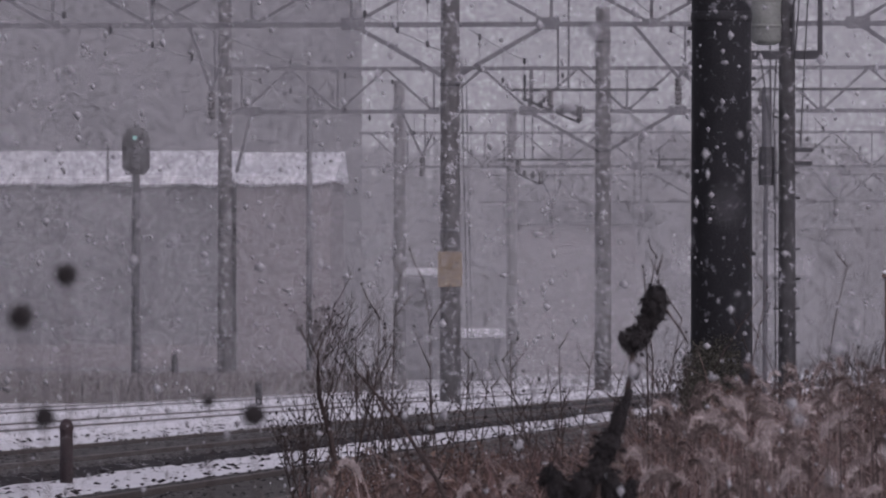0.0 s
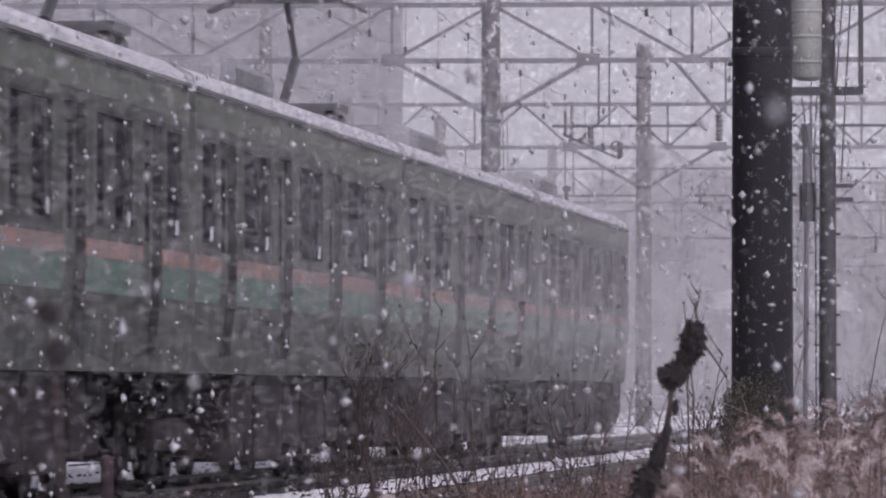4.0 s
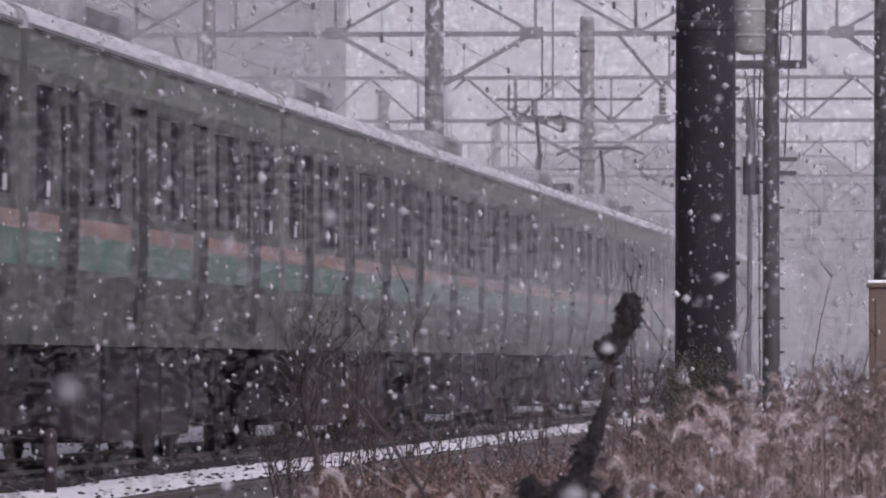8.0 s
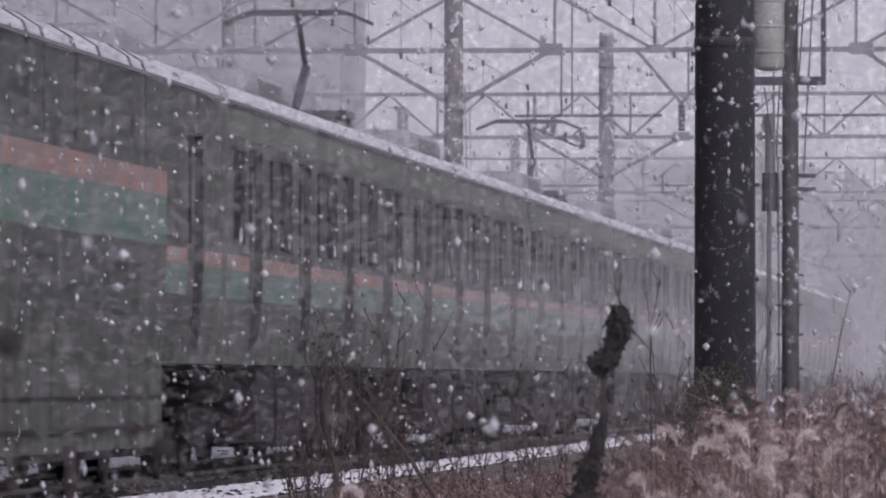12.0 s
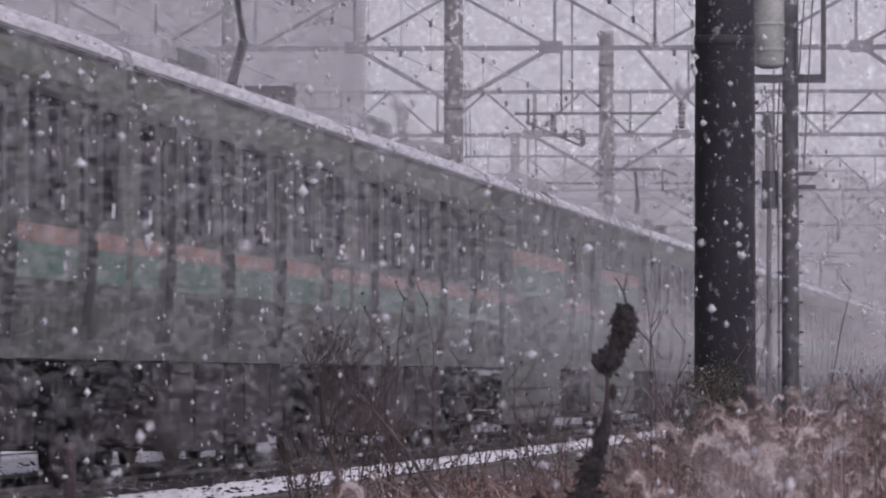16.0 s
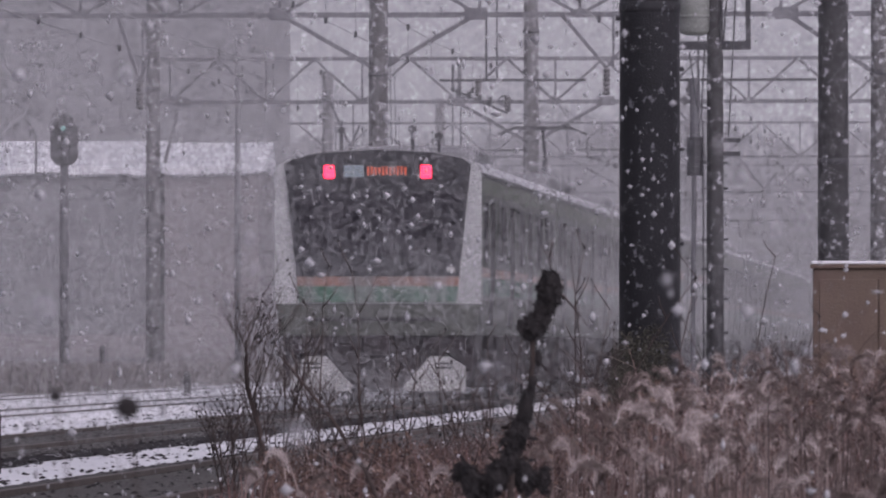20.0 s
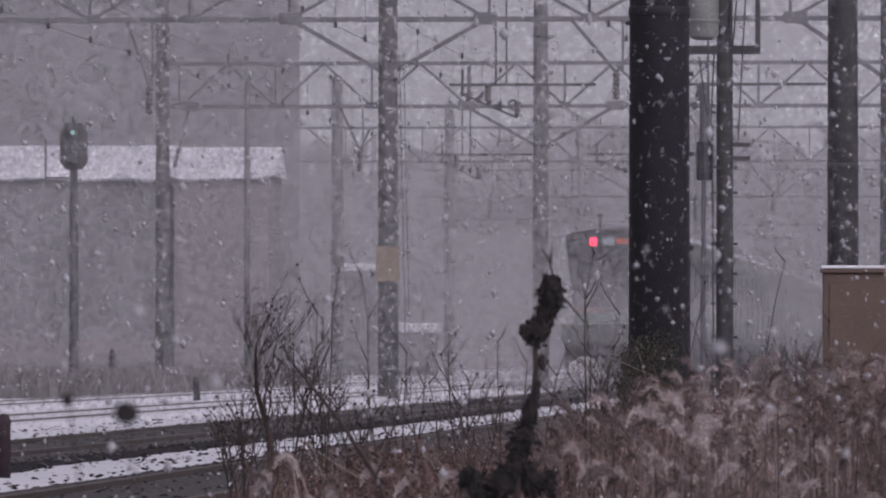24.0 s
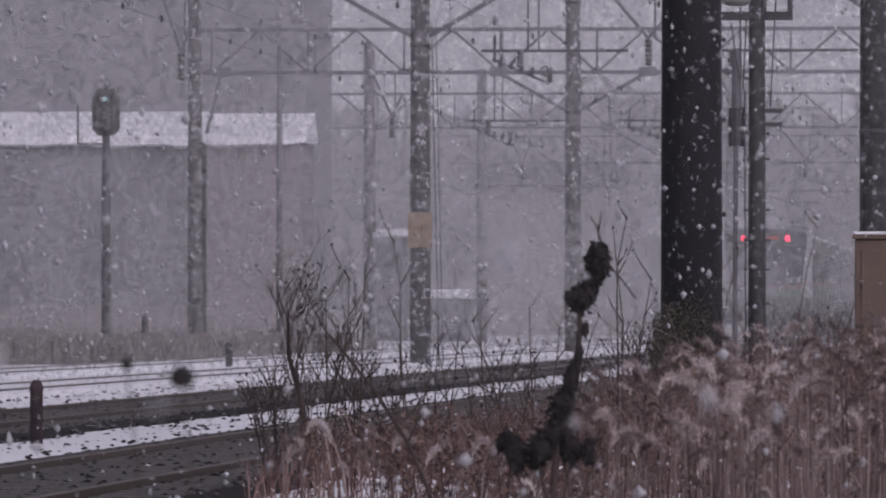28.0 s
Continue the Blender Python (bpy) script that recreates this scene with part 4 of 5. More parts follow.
    part("coupler", box(bx(-0.12, 0.12, y - 0.35, y + 0.12, 0.78, 0.98, 0.03), -0.2, 0.2, y - 0.5, y - 0.3, 0.68, 1.0, 0.04), UNDER, car)
    for x, h in ((-0.56, 3.98), (0.46, 4.0), (0.84, 3.9)):
        part("roof_antenna", bar(bar(bmesh.new(), (x, y + 0.5, 3.55), (x, y + 0.5, h), 0.05), (x - 0.06, y + 0.5, h - 0.05), (x + 0.06, y + 0.5, h - 0.05), 0.07), DARK_STEEL, car)


PANTOGRAPHS = {2: (2.8,), 6: (2.7,), 8: (2.8,), 12: (2.6,)}        # car counted from the rear: metres from its rear end
plain, clear, deck = commuter_car(), commuter_car(False), double_deck_car()
cars = []
for i in range(15):
    if i in (3, 4):
        c = deck if i == 3 else copy_thing(deck, Matrix())
    elif i == 0:
        c = commuter_car()
        cab_end(c)
        tagged(c, "rear driving car with black cab mask, red tail lights and stripes")
    elif i == 14:
        c = commuter_car(False)
        cab_end(c)
        tagged(c, "leading driving car with black cab mask and orange and green stripes")
    elif i > 11:
        c = clear if i == 12 else copy_thing(clear, Matrix())
    else:
        c = plain if i == 1 else copy_thing(plain, Matrix())
    for p in PANTOGRAPHS.get(i, ()):
        pantograph(c, p - 10)
    c.scale = (1, CAR / 20, 1)
    cars.append(c)


# seconds, and where the train's rear end then stands along the line
RUN = ((0.0, -237.8), (4.0, -167.4), (8.0, -97.1), (12.0, -26.7), (16.0, 43.6), (17.0, 61.4), (18.0, 79.4), (19.0, 97.2), (20.0, 114.7), (23.0, 167.0), (25.0, 202.2), (28.0, 257.0))


def scraps_mesh(name, centres, radii, rng):
    """Snow crystals, each one small tilted chip."""
    k = len(centres)
    d = rng.normal(0, 1, (k, 3, 3))
    d -= d.mean(axis=1, keepdims=True)
    d /= np.linalg.norm(d, axis=2, keepdims=True)
    v = (centres[:, None, :] + d * np.reshape(radii, (k, 1, 1))).reshape(-1, 3)
    me = bpy.data.meshes.new(name)
    me.vertices.add(k * 3)
    me.vertices.foreach_set("co", v.ravel())
    me.loops.add(k * 3)
    me.loops.foreach_set("vertex_index", np.arange(k * 3))
    me.polygons.add(k)
    me.polygons.foreach_set("loop_start", np.arange(0, k * 3, 3))
    me.update(calc_edges=True)
    return me


def whirled_snow():
    """Snow whirled up beside and above the train and trailing behind it."""
    rng = np.random.default_rng(64)

    def cloud(k, small, large):
        c = rng.normal(0, 1, (k, 3)) * np.array((3.0, 5.5, 1.9)) + np.array((0.6, 0, 2.3))
        return scraps_mesh("snow_dust_cloud", c[c[:, 2] > 0.02], rng.uniform(small, large, (c[:, 2] > 0.02).sum()), rng)

    def beside(k, off=0.08):
        """Drifting along one car's side, thickest against it."""
        c = np.stack((HALF + off + np.abs(rng.normal(0, 1.2, k)), rng.uniform(-CAR / 2, CAR / 2, k), np.abs(rng.normal(2.0, 0.95, k)) + 0.05), 1)
        return scraps_mesh("snow_dust_cloud", c, rng.uniform(0.024, 0.048, k), rng)

    over, trail, faint = cloud(15000, 0.019, 0.040), cloud(42000, 0.019, 0.040), cloud(12000, 0.009, 0.020)
    light, heavy = beside(24000), beside(11500)
    wake = beside(9500, 1.4)
    c = np.stack((rng.normal(0, 1.3, 9000), rng.uniform(-3.5, 0.8, 9000), np.abs(rng.normal(0.25, 0.28, 9000)) + 0.02), 1)
    swirl = scraps_mesh("snow_dust_cloud", c, rng.uniform(0.02, 0.045, len(c)), rng)
    clouds = [(wake, CAR * 0.5), (wake, -CAR * 0.5), (swirl, 0.9), (swirl, 5.0), (swirl, -15 * CAR + 2.0)] + [(light if i > 11 else heavy, -CAR * (i + 0.5)) for i in range(15)]
    clouds += [(over, -CAR * i) for i in range(1, 14)] + [(faint, 0.0), (faint, 9.0)]
    clouds += [(trail, back) for back in (27.0, 37.0, 47.0, 59.0)]
    return [(tagged(piece("snow_dust_cloud", me, SNOW_DUST), "thin cloud of snow whirled up by the train", "snow dust", "whirled snow", "stuff"), back)
            for me, back in clouds]


DUST = whirled_snow()


def train_run():
    for ob, back in DUST:
        walk(ob, [(t, pose(TRACKS[2], y - back, 0)) for t, y in RUN])
    for i, c in enumerate(cars):
        turn = 180 if i == 14 else 0
        walk(c, [(t, pose(TRACKS[2], y + CAR / 2 + CAR * i + (0.4 if i == 14 else 0.0), 0, 0, 0, turn)) for t, y in RUN])

# ---- weeds and dead grass on the verge ----
def ribbons(name, blades, material, label, category="grass"):
    """Many bent blades joined in one: each is (x, y, z, height, lean_x, lean_y, width)."""
    v, f = [], []
    for x, y, z, h, lx, ly, w in blades:
        k = len(v)
        for a, c in ((0, 1.0), (0.5, 0.8), (0.85, 0.5)):
            px, py, pz = x + lx * a * a * h, y + ly * a * a * h, z + h * a
            v += [(px - w * c / 2, py, pz), (px + w * c / 2, py + w * 0.3, pz)]
        v.append((x + lx * h, y + ly * h, z + h))
        f += [(k, k + 1, k + 3, k + 2), (k + 2, k + 3, k + 5, k + 4), (k + 4, k + 5, k + 6)]
    me = bpy.data.meshes.new(name)
    me.from_pydata(v, [], f)
    return tagged(piece(name, me, material), label, category, kind="stuff")


def verge_edge(y):
    """How far left the weeds reach at the distance y."""
    return -4.0 + 0.25 * math.sin(y * 0.9)


def spot(u, v, dist):
    """World x and z for a bearing u across and v down from the camera stand, at a distance along the line."""
    return (u - 1905) * dist / LENS, EYE[2] + (629 - v) * dist / LENS


def weeds_top(x, y):
    """How high the weeds stand: low at the ballast's edge, tall on the bank by the pole and the cabinet."""
    slope = np.interp(x / y, (-0.099, -0.094, -0.0785, -0.066, -0.058, -0.050, -0.046, -0.036, -0.02), (0.0165, 0.0135, 0.0115, 0.0105, 0.0095, 0.005, 0.002, 0.0025, 0.0005))
    return max(0.05, EYE[2] - slope * y) * (1 + 0.16 * noise.noise((x * 1.3, y * 0.4, 3.0)))


def grass_mass(seed, count, material, label, name, width, lean, bias, share):
    """Blades or stems by the thousand; share: how they crowd towards the bank rather than the ballast's edge."""
    rng = np.random.default_rng(seed)
    out = []
    while len(out) < count:
        y = rng.uniform(32, 55)
        x = rng.uniform(-0.099, 0.008) * y
        right = min(1.0, max(0.0, (x / y + 0.085) / 0.03))
        if x < verge_edge(y) or rng.random() > share + (1 - share) * right or noise.noise((x * 1.6, y * 0.5, seed)) < bias:
            continue
        h = weeds_top(x, y) * rng.beta(3.2, 1.5) * (1.22 if rng.random() < 0.07 else 1.0) + 0.04
        out.append((x, y, -0.03, h, rng.normal(0.03, lean), rng.normal(0, lean), width * rng.uniform(0.6, 1.4)))
    return ribbons(name, out, material, label)


def flakes_of(name, spots, material, label, category):
    """Many small crumpled scraps, each a bent pair of triangles: (centre, size)."""
    rng = np.random.default_rng(len(spots))
    c = np.array([s[0] for s in spots])
    r = np.array([s[1] for s in spots])[:, None, None]
    d = rng.normal(0, 1, (len(spots), 4, 3))
    d /= np.linalg.norm(d, axis=2, keepdims=True)
    v = (c[:, None, :] + d * r).reshape(-1, 3)
    k = (np.arange(len(spots)) * 4)[:, None, None]
    f = (np.array(((0, 1, 2), (1, 3, 2)))[None] + k).reshape(-1, 3)
    me = bpy.data.meshes.new(name)
    me.from_pydata(v.tolist(), [], f.tolist())
    return tagged(piece(name, me, material), label, category, kind="stuff")


def plume_hairs(out, at, size, rng, count, way):
    """One nodding seed head: fine hairs all round an arched spine, longest in its middle."""
    at, r = np.array(at), 0.050 * size
    bend = rng.uniform(1.5, 2.5)
    side = np.array((math.cos(way), math.sin(way) * 0.6, 0.0))
    for _ in range(count):
        q = rng.beta(1.4, 1.2)
        a = bend * q
        c = at + side * r * (1 - math.cos(a)) * 0.8 + np.array((0, 0, r * 1.25 * math.sin(a)))
        along = side * math.sin(a) + np.array((0, 0, math.cos(a)))
        d = rng.normal(0, 1, 3)
        d = d / np.linalg.norm(d) + 0.75 * along
        d *= size * rng.uniform(0.010, 0.026) * (0.45 + 0.8 * math.sin(math.pi * min(0.97, q)))
        w = np.cross(d, rng.normal(0, 1, 3))
        w *= 0.0016 * size / (np.linalg.norm(w) + 1e-9)
        out += [c - w, c + w, c + d]


def hairs_object(name, out, material, label, category):
    me = bpy.data.meshes.new(name)
    k = len(out) // 3
    me.from_pydata([tuple(p) for p in out], [], np.arange(k * 3).reshape(-1, 3).tolist())
    return tagged(piece(name, me, material), label, category, kind="stuff")


def plumes(seed, count, material, label, spread, standing=()):
    """Soft pale seed heads nodding over on thin stalks, in loose drifts."""
    rng = np.random.default_rng(seed)
    out, stalks = [], []
    while len(stalks) < count:
        low = rng.random() < 0.62
        y = rng.uniform(26, 38) if low else rng.uniform(28, 50)
        x = rng.uniform(-0.092, 0.006) * y
        right = min(1.0, max(0.0, (x / y + 0.066) / 0.022))
        if x < verge_edge(y) or rng.random() > 0.07 + 0.93 * right or noise.noise((x * 1.1, y * 0.35, seed)) < -0.15:
            continue
        h = weeds_top(x, y) * (rng.uniform(0.35, 0.90) if low else rng.uniform(0.6, 1.0)) * spread
        size = rng.uniform(0.70, 1.30)
        way = rng.choice((0.3, 2.8)) + rng.normal(0, 0.5)
        stalks.append((x, y, -0.03, h, 0.03 * math.cos(way), 0, 0.006))
        plume_hairs(out, (x + 0.03 * math.cos(way) * h, y, h - 0.035), size, rng, int(210 * size), way)
    for u, v, dist, size in standing:
        x, z = spot(u, v, dist)
        plume_hairs(out, (x, dist, z - 0.06), size, rng, int(420 * size), 0.4)
        stalks.append((x - 0.02, dist, -0.03, z, 0.02, 0, 0.007))
    hairs_object("grass_plumes", out, material, label, "plant")
    ribbons("plume_stalks", stalks, STRAW, "thin straw-coloured stalks of the nodding reeds")


def leaf_litter(seed, count, material, label, lo, hi, near, far, low, high):
    """Withered leaves clinging one above the other along their stalks, on the bearings from lo to hi."""
    rng = np.random.default_rng(seed)
    out = []
    while len(out) < count:
        y = rng.uniform(near, far)
        x = rng.uniform(lo, hi) * y
        if x < verge_edge(y) + 0.1 or noise.noise((x * 1.8, y * 0.5, seed)) < -0.1:
            continue
        top = weeds_top(x, y) * rng.uniform(low, high)
        for i in range(rng.integers(6, 16)):
            out.append(((x + rng.normal(0, 0.018), y + rng.normal(0, 0.04), top - 0.018 * i + rng.normal(0, 0.012)), rng.uniform(0.006, 0.017)))
    flakes_of("withered_leaves", out, material, label, "leaves")


def snow_scraps(seed, count):
    """Bits of snow caught in the weeds."""
    rng = np.random.default_rng(seed)
    out = []
    for _ in range(count):
        y = rng.uniform(26, 53)
        x = rng.uniform(max(verge_edge(y) + 0.1, -0.10 * y), 0.4)
        out.append(((x, y, rng.uniform(0.0, 0.35)), rng.uniform(0.005, 0.013)))
    flakes_of("caught_snow", out, SNOW, "bits of snow caught among the dead weeds", "snow")


def branch(bm, p, d, length, r, depth, rng, tips, spread=0.38):
    q = p + d * length
    bar(bm, p, q, r * 2, r * 1.4, 5)
    if depth == 0:
        tips.append(q)
        return
    for _ in range(rng.integers(2, 4)):
        a = Vector((rng.normal(0, spread), rng.normal(0, spread), rng.uniform(0.5, 1.0)))
        nd = (d * 0.9 + a * 0.55).normalized()
        s = p.lerp(q, rng.uniform(0.45, 1.0))
        branch(bm, s, nd, length * rng.uniform(0.55, 0.85), r * 0.66, depth - 1, rng, tips, spread)


def twig(bm, p, d, length, r, depth, rng, tips):
    """A twig that bends upwards as it grows and throws finer twigs to both sides."""
    pts = [Vector(p)]
    for _ in range(3):
        pts.append(pts[-1] + d * length / 3)
        d = (d + Vector((rng.normal(0, 0.14), rng.normal(0, 0.14), 0.16))).normalized()
    tube(bm, pts, [r, r * 0.85, r * 0.7, r * 0.5], 4)
    if depth == 0:
        tips.append(pts[-1])
        return
    for i in range(rng.integers(3, 6)):
        q = rng.uniform(0.25, 1.0) * 2.999
        s = pts[int(q)].lerp(pts[int(q) + 1], q - int(q))
        out = Vector((rng.choice((-1, 1)) * rng.uniform(0.25, 0.80), rng.normal(0, 0.45), 0))
        twig(bm, s, (d + out).normalized(), length * rng.uniform(0.32, 0.60), r * 0.60, depth - 1, rng, tips)


def bare_shrub(x, y, height, seed, label, stems=1, r=0.010, heads=0.006, depth=2, fork=0.45, boughs=7):
    rng = np.random.default_rng(seed)
    t = thing("bare_shrub", label, "shrub", pose(x, y, -0.05), "bare shrubs in the weeds")
    for k in range(stems):
        root = Vector((rng.normal(0, 0.04) if k else 0, rng.normal(0, 0.05), 0))
        lean = Vector((rng.normal(0, 0.10), rng.normal(0, 0.1), 1)).normalized()
        pts = [root]
        for _ in range(4):
            pts.append(pts[-1] + lean * height * 0.19)
            lean = (lean + Vector((rng.normal(0, 0.10), 0, 0))).normalized()
        stem = part("stem", tube(bmesh.new(), pts, [r, r * 0.9, r * 0.8, r * 0.62, r * 0.4]), STEM, t)
        bm, tips = bmesh.new(), []
        for i in range(boughs):
            q = min(3.99, 4 * (fork + (1 - fork) * i / (boughs - 1)))
            s = pts[int(q)].lerp(pts[int(q) + 1], q - int(q))
            d = Vector(((-1) ** i * rng.uniform(0.10, 0.55), rng.normal(0, 0.35), 1)).normalized()
            twig(bm, s, d, (height - s.z) * rng.uniform(0.50, 0.95), 0.0034, depth, rng, tips)
        tagged(part("twig_spray", bm, STEM, stem), kind="stuff")
        bm = bmesh.new()
        for q in tips[::3]:
            bmesh.ops.create_icosphere(bm, subdivisions=1, radius=heads * rng.uniform(0.6, 1.5), matrix=Matrix.Translation(q))
        tagged(part("seed_spray", bm, SEED, stem), kind="stuff")
    return t


def tall_stem(x, y, height, lean, seed):
    """A stiff dry stalk that forks into a few straight side shoots."""
    rng = np.random.default_rng(seed)
    t = thing("dry_weed_stalk", "tall thin dry weed stalk with small dark seed heads", "plant", pose(x, y, -0.05), "dry weed stalks")
    tips, pts = [], [Vector((0, 0, 0))]
    d = Vector((lean, 0, 1)).normalized()
    side, s = [], rng.choice((-1, 1))
    for i in range(6):
        q = pts[-1] + d * height / 6
        if i > 0 and rng.random() < 0.72:
            reach = rng.uniform(0.07, 0.20) * min(1.0, height)
            e = q + Vector((s * reach * rng.uniform(0.35, 0.75), rng.normal(0, 0.03), reach))
            side.append((q, q.lerp(e, 0.55) + Vector((s * 0.006, 0, 0)), e))
            if rng.random() < 0.6:
                tips.append(e)
            s = -s
        d = (d + Vector((rng.normal(0, 0.09), rng.normal(0, 0.08), 0.03))).normalized()
        pts.append(q)
    tips.append(pts[-1])
    stalk = part("stalk", tube(bmesh.new(), pts, [0.0058 - 0.0006 * i for i in range(7)]), STEM, t)
    for s in side:
        part("side_twig", tube(bmesh.new(), s, [0.0032, 0.0026, 0.0018], 5), STEM, stalk)
    for q in tips:
        part("seed_head", seed_head_mesh(rng.uniform(0.005, 0.009), rng.uniform(0.006, 0.012), seed, 60, 1), SEED, t).matrix_basis = pose(*q)
    return t


def seed_head_mesh(rx, rz, seed, spikes=260, fineness=0):
    """A shaggy seed head: a lumpy core drawn out into short bristles."""
    rng = np.random.default_rng(seed)
    bm = bmesh.new()
    bmesh.ops.create_icosphere(bm, subdivisions=fineness or (4 if spikes > 100 else 3), radius=1.0)
    for v in bm.verts:
        v.co *= 0.95 + 0.2 * noise.noise(v.co * 2.2 + Vector((seed, 0, 0)))
        if rng.random() < spikes / 800:
            v.co = v.co * rng.uniform(1.04, 1.25) + Vector((0, 0, rng.uniform(-0.15, 0.05)))
    bmesh.ops.transform(bm, matrix=Matrix.Diagonal((rx, rx, rz, 1)), verts=bm.verts)
    return bm


def ragged_head(rx, rz, seed, leaves, shag=1.0):
    """A withered head: a lumpy core under curled, hanging scraps of leaf."""
    rng = np.random.default_rng(seed)
    bm = seed_head_mesh(rx * 0.74, rz * 0.80, seed, 420, 3)
    for _ in range(leaves):
        n = Vector(rng.normal(0, 1, 3)).normalized()
        p = Vector((n.x * rx, n.y * rx, n.z * rz)) * rng.uniform(0.66, 0.92)
        along = (n * rng.uniform(0.0, 0.45) + Vector((rng.normal(0, 0.6), rng.normal(0, 0.6), rng.normal(-0.45, 0.6)))).normalized()
        across = along.cross(n).normalized() * rng.uniform(0.10, 0.26) * rx
        curl, rows = -n * 0.35 + Vector((0, 0, -0.3)), []
        for i, w in enumerate((0.6, 1.0, 0.75, 0.1)):
            rows.append((bm.verts.new(p - across * w), bm.verts.new(p + across * w)))
            p = p + along * rng.uniform(0.10, 0.20) * rx * shag
            along = (along + curl * 0.5).normalized()
        for a, b in zip(rows, rows[1:]):
            bm.faces.new((a[0], a[1], b[1], b[0]))
    return bm


WEED_AT = (-1.50, 25.0, 0.0)


def dark_weed():
    """The big withered weed: a knotted stalk with shaggy black heads, pivoting at its foot."""
    t = thing("withered_weed", "withered black weed with shaggy seed heads, bent in the wind", "plant", pose(*WEED_AT))
    pts = [(-0.02, 0, 0.0), (0.0, 0, 0.3), (0.03, 0, 0.50), (0.07, 0, 0.62), (0.105, 0, 0.70), (0.125, 0, 0.80), (0.13, 0, 0.88), (0.18, 0, 0.98)]
    part("stalk", tube(bmesh.new(), pts, [0.010, 0.010, 0.010, 0.010, 0.009, 0.008, 0.008, 0.008], 8), STEM, t)
    for c, rx, rz, sd, tilt, leaves in (((0.197, 0, 1.005), 0.046, 0.080, 3, 10, 150), ((0.170, 0, 0.955), 0.034, 0.040, 18, 30, 70), ((0.142, 0, 0.897), 0.044, 0.052, 4, 25, 100), ((0.106, -0.01, 0.895), 0.024, 0.036, 12, -20, 50),
                                        ((0.172, 0.01, 0.925), 0.028, 0.045, 17, 30, 60), ((0.142, 0, 0.80), 0.014, 0.03, 7, 5, 25), ((0.115, 0, 0.725), 0.018, 0.035, 13, 20, 35),
                                        ((0.088, 0, 0.655), 0.030, 0.075, 5, 20, 80), ((0.052, 0, 0.570), 0.040, 0.070, 6, 22, 90), ((0.015, 0, 0.49), 0.040, 0.055, 10, 20, 80),
                                        ((-0.030, -0.02, 0.445), 0.040, 0.070, 8, 15, 110), ((-0.105, -0.03, 0.440), 0.040, 0.068, 9, -10, 90), ((-0.140, -0.01, 0.475), 0.024, 0.040, 15, 25, 60),
                                        ((0.060, 0.02, 0.445), 0.038, 0.068, 11, -10, 90), ((0.118, 0.03, 0.425), 0.026, 0.050, 14, 12, 60)):
        part("seed_head", ragged_head(rx, rz, sd, leaves, 1.0 if c[2] > 0.6 else 1.7), SEED, t, "ragged blackish withered head").matrix_basis = pose(*c, 0, tilt, 0)
    for a, b, e in (((0.21, 0, 1.07), (0.205, 0, 1.11), (0.185, 0, 1.15)), ((0.205, 0, 1.10), (0.215, 0, 1.13), (0.222, 0, 1.165)), ((0.235, 0, 0.99), (0.27, 0, 0.94), (0.305, 0, 0.885))):
        part("bare_tip", tube(bmesh.new(), [a, b, e], [0.0035, 0.003, 0.002], 5), STEM, t)
    for a, e in (((-0.02, -0.02, 0.30), (-0.045, -0.02, 0.44)), ((-0.07, -0.03, 0.25), (-0.12, -0.03, 0.43)), ((0.03, 0.02, 0.28), (0.075, 0.02, 0.44)), ((0.06, 0.03, 0.22), (0.145, 0.03, 0.41))):
        part("side_stalk", tube(bmesh.new(), [(0.0, 0, 0.10), a, e], [0.008, 0.006, 0.005], 6), STEM, t)
    return t


def near_head(x, y, z, r, seed):
    t = thing("seed_head_stalk", "thin stalk with a round dark seed head close by", "plant", pose(x, y, -0.05), "seed-head stalks close by")
    part("stalk", tube(bmesh.new(), [(0.02, 0, 0), (0.012, 0, (z + 0.05) * 0.6), (0, 0, z + 0.05)], [0.0017, 0.0015, 0.0012]), STEM, t)
    part("seed_head", seed_head_mesh(r, r, seed, 60), SEED, t).matrix_basis = pose(0, 0, z + 0.05)
    return t


grass_mass(11, 3000, STRAW, "dead straw-coloured grass on the verge", "dry_grass", 0.008, 0.75, -0.2, 0.10)
grass_mass(12, 1700, RED_STEM, "upright reddish-brown dead weed stems", "weed_stems", 0.0055, 0.20, -0.3, 0.9)
plumes(13, 480, DULL_FLUFF, "dull brown seed plumes of dead reeds", 0.96)
plumes(17, 230, FLUFF, "soft pale seed plumes of dead reeds nodding over", 1.0,
       ((562, 862, 30, 1.2), (748, 846, 30, 1.1), (595, 815, 31, 0.9), (1275, 745, 34, 1.2), (1245, 690, 38, 1.2), (1490, 745, 33, 1.5), (1535, 800, 31, 1.4), (1420, 800, 31, 1.3), (1335, 720, 36, 1.3), (1180, 850, 30, 1.1),
        (1475, 690, 36, 1.2), (1380, 850, 29, 1.4), (890, 850, 30, 1.0), (1560, 700, 36, 1.3)))
leaf_litter(14, 15000, RUSSET, "withered russet leaves hanging on the weeds", -0.083, 0.006, 30, 53, 0.35, 0.95)
leaf_litter(15, 7500, OLIVE, "withered olive-grey leaves about the foot of the pole", -0.0485, -0.0415, 45, 52, 0.6, 1.28)
leaf_litter(16, 2600, RUSSET, "dark russet leaves on the low weeds by the ballast", -0.0925, -0.074, 34, 44, 0.6, 1.05)
snow_scraps(15, 500)
weed = dark_weed()
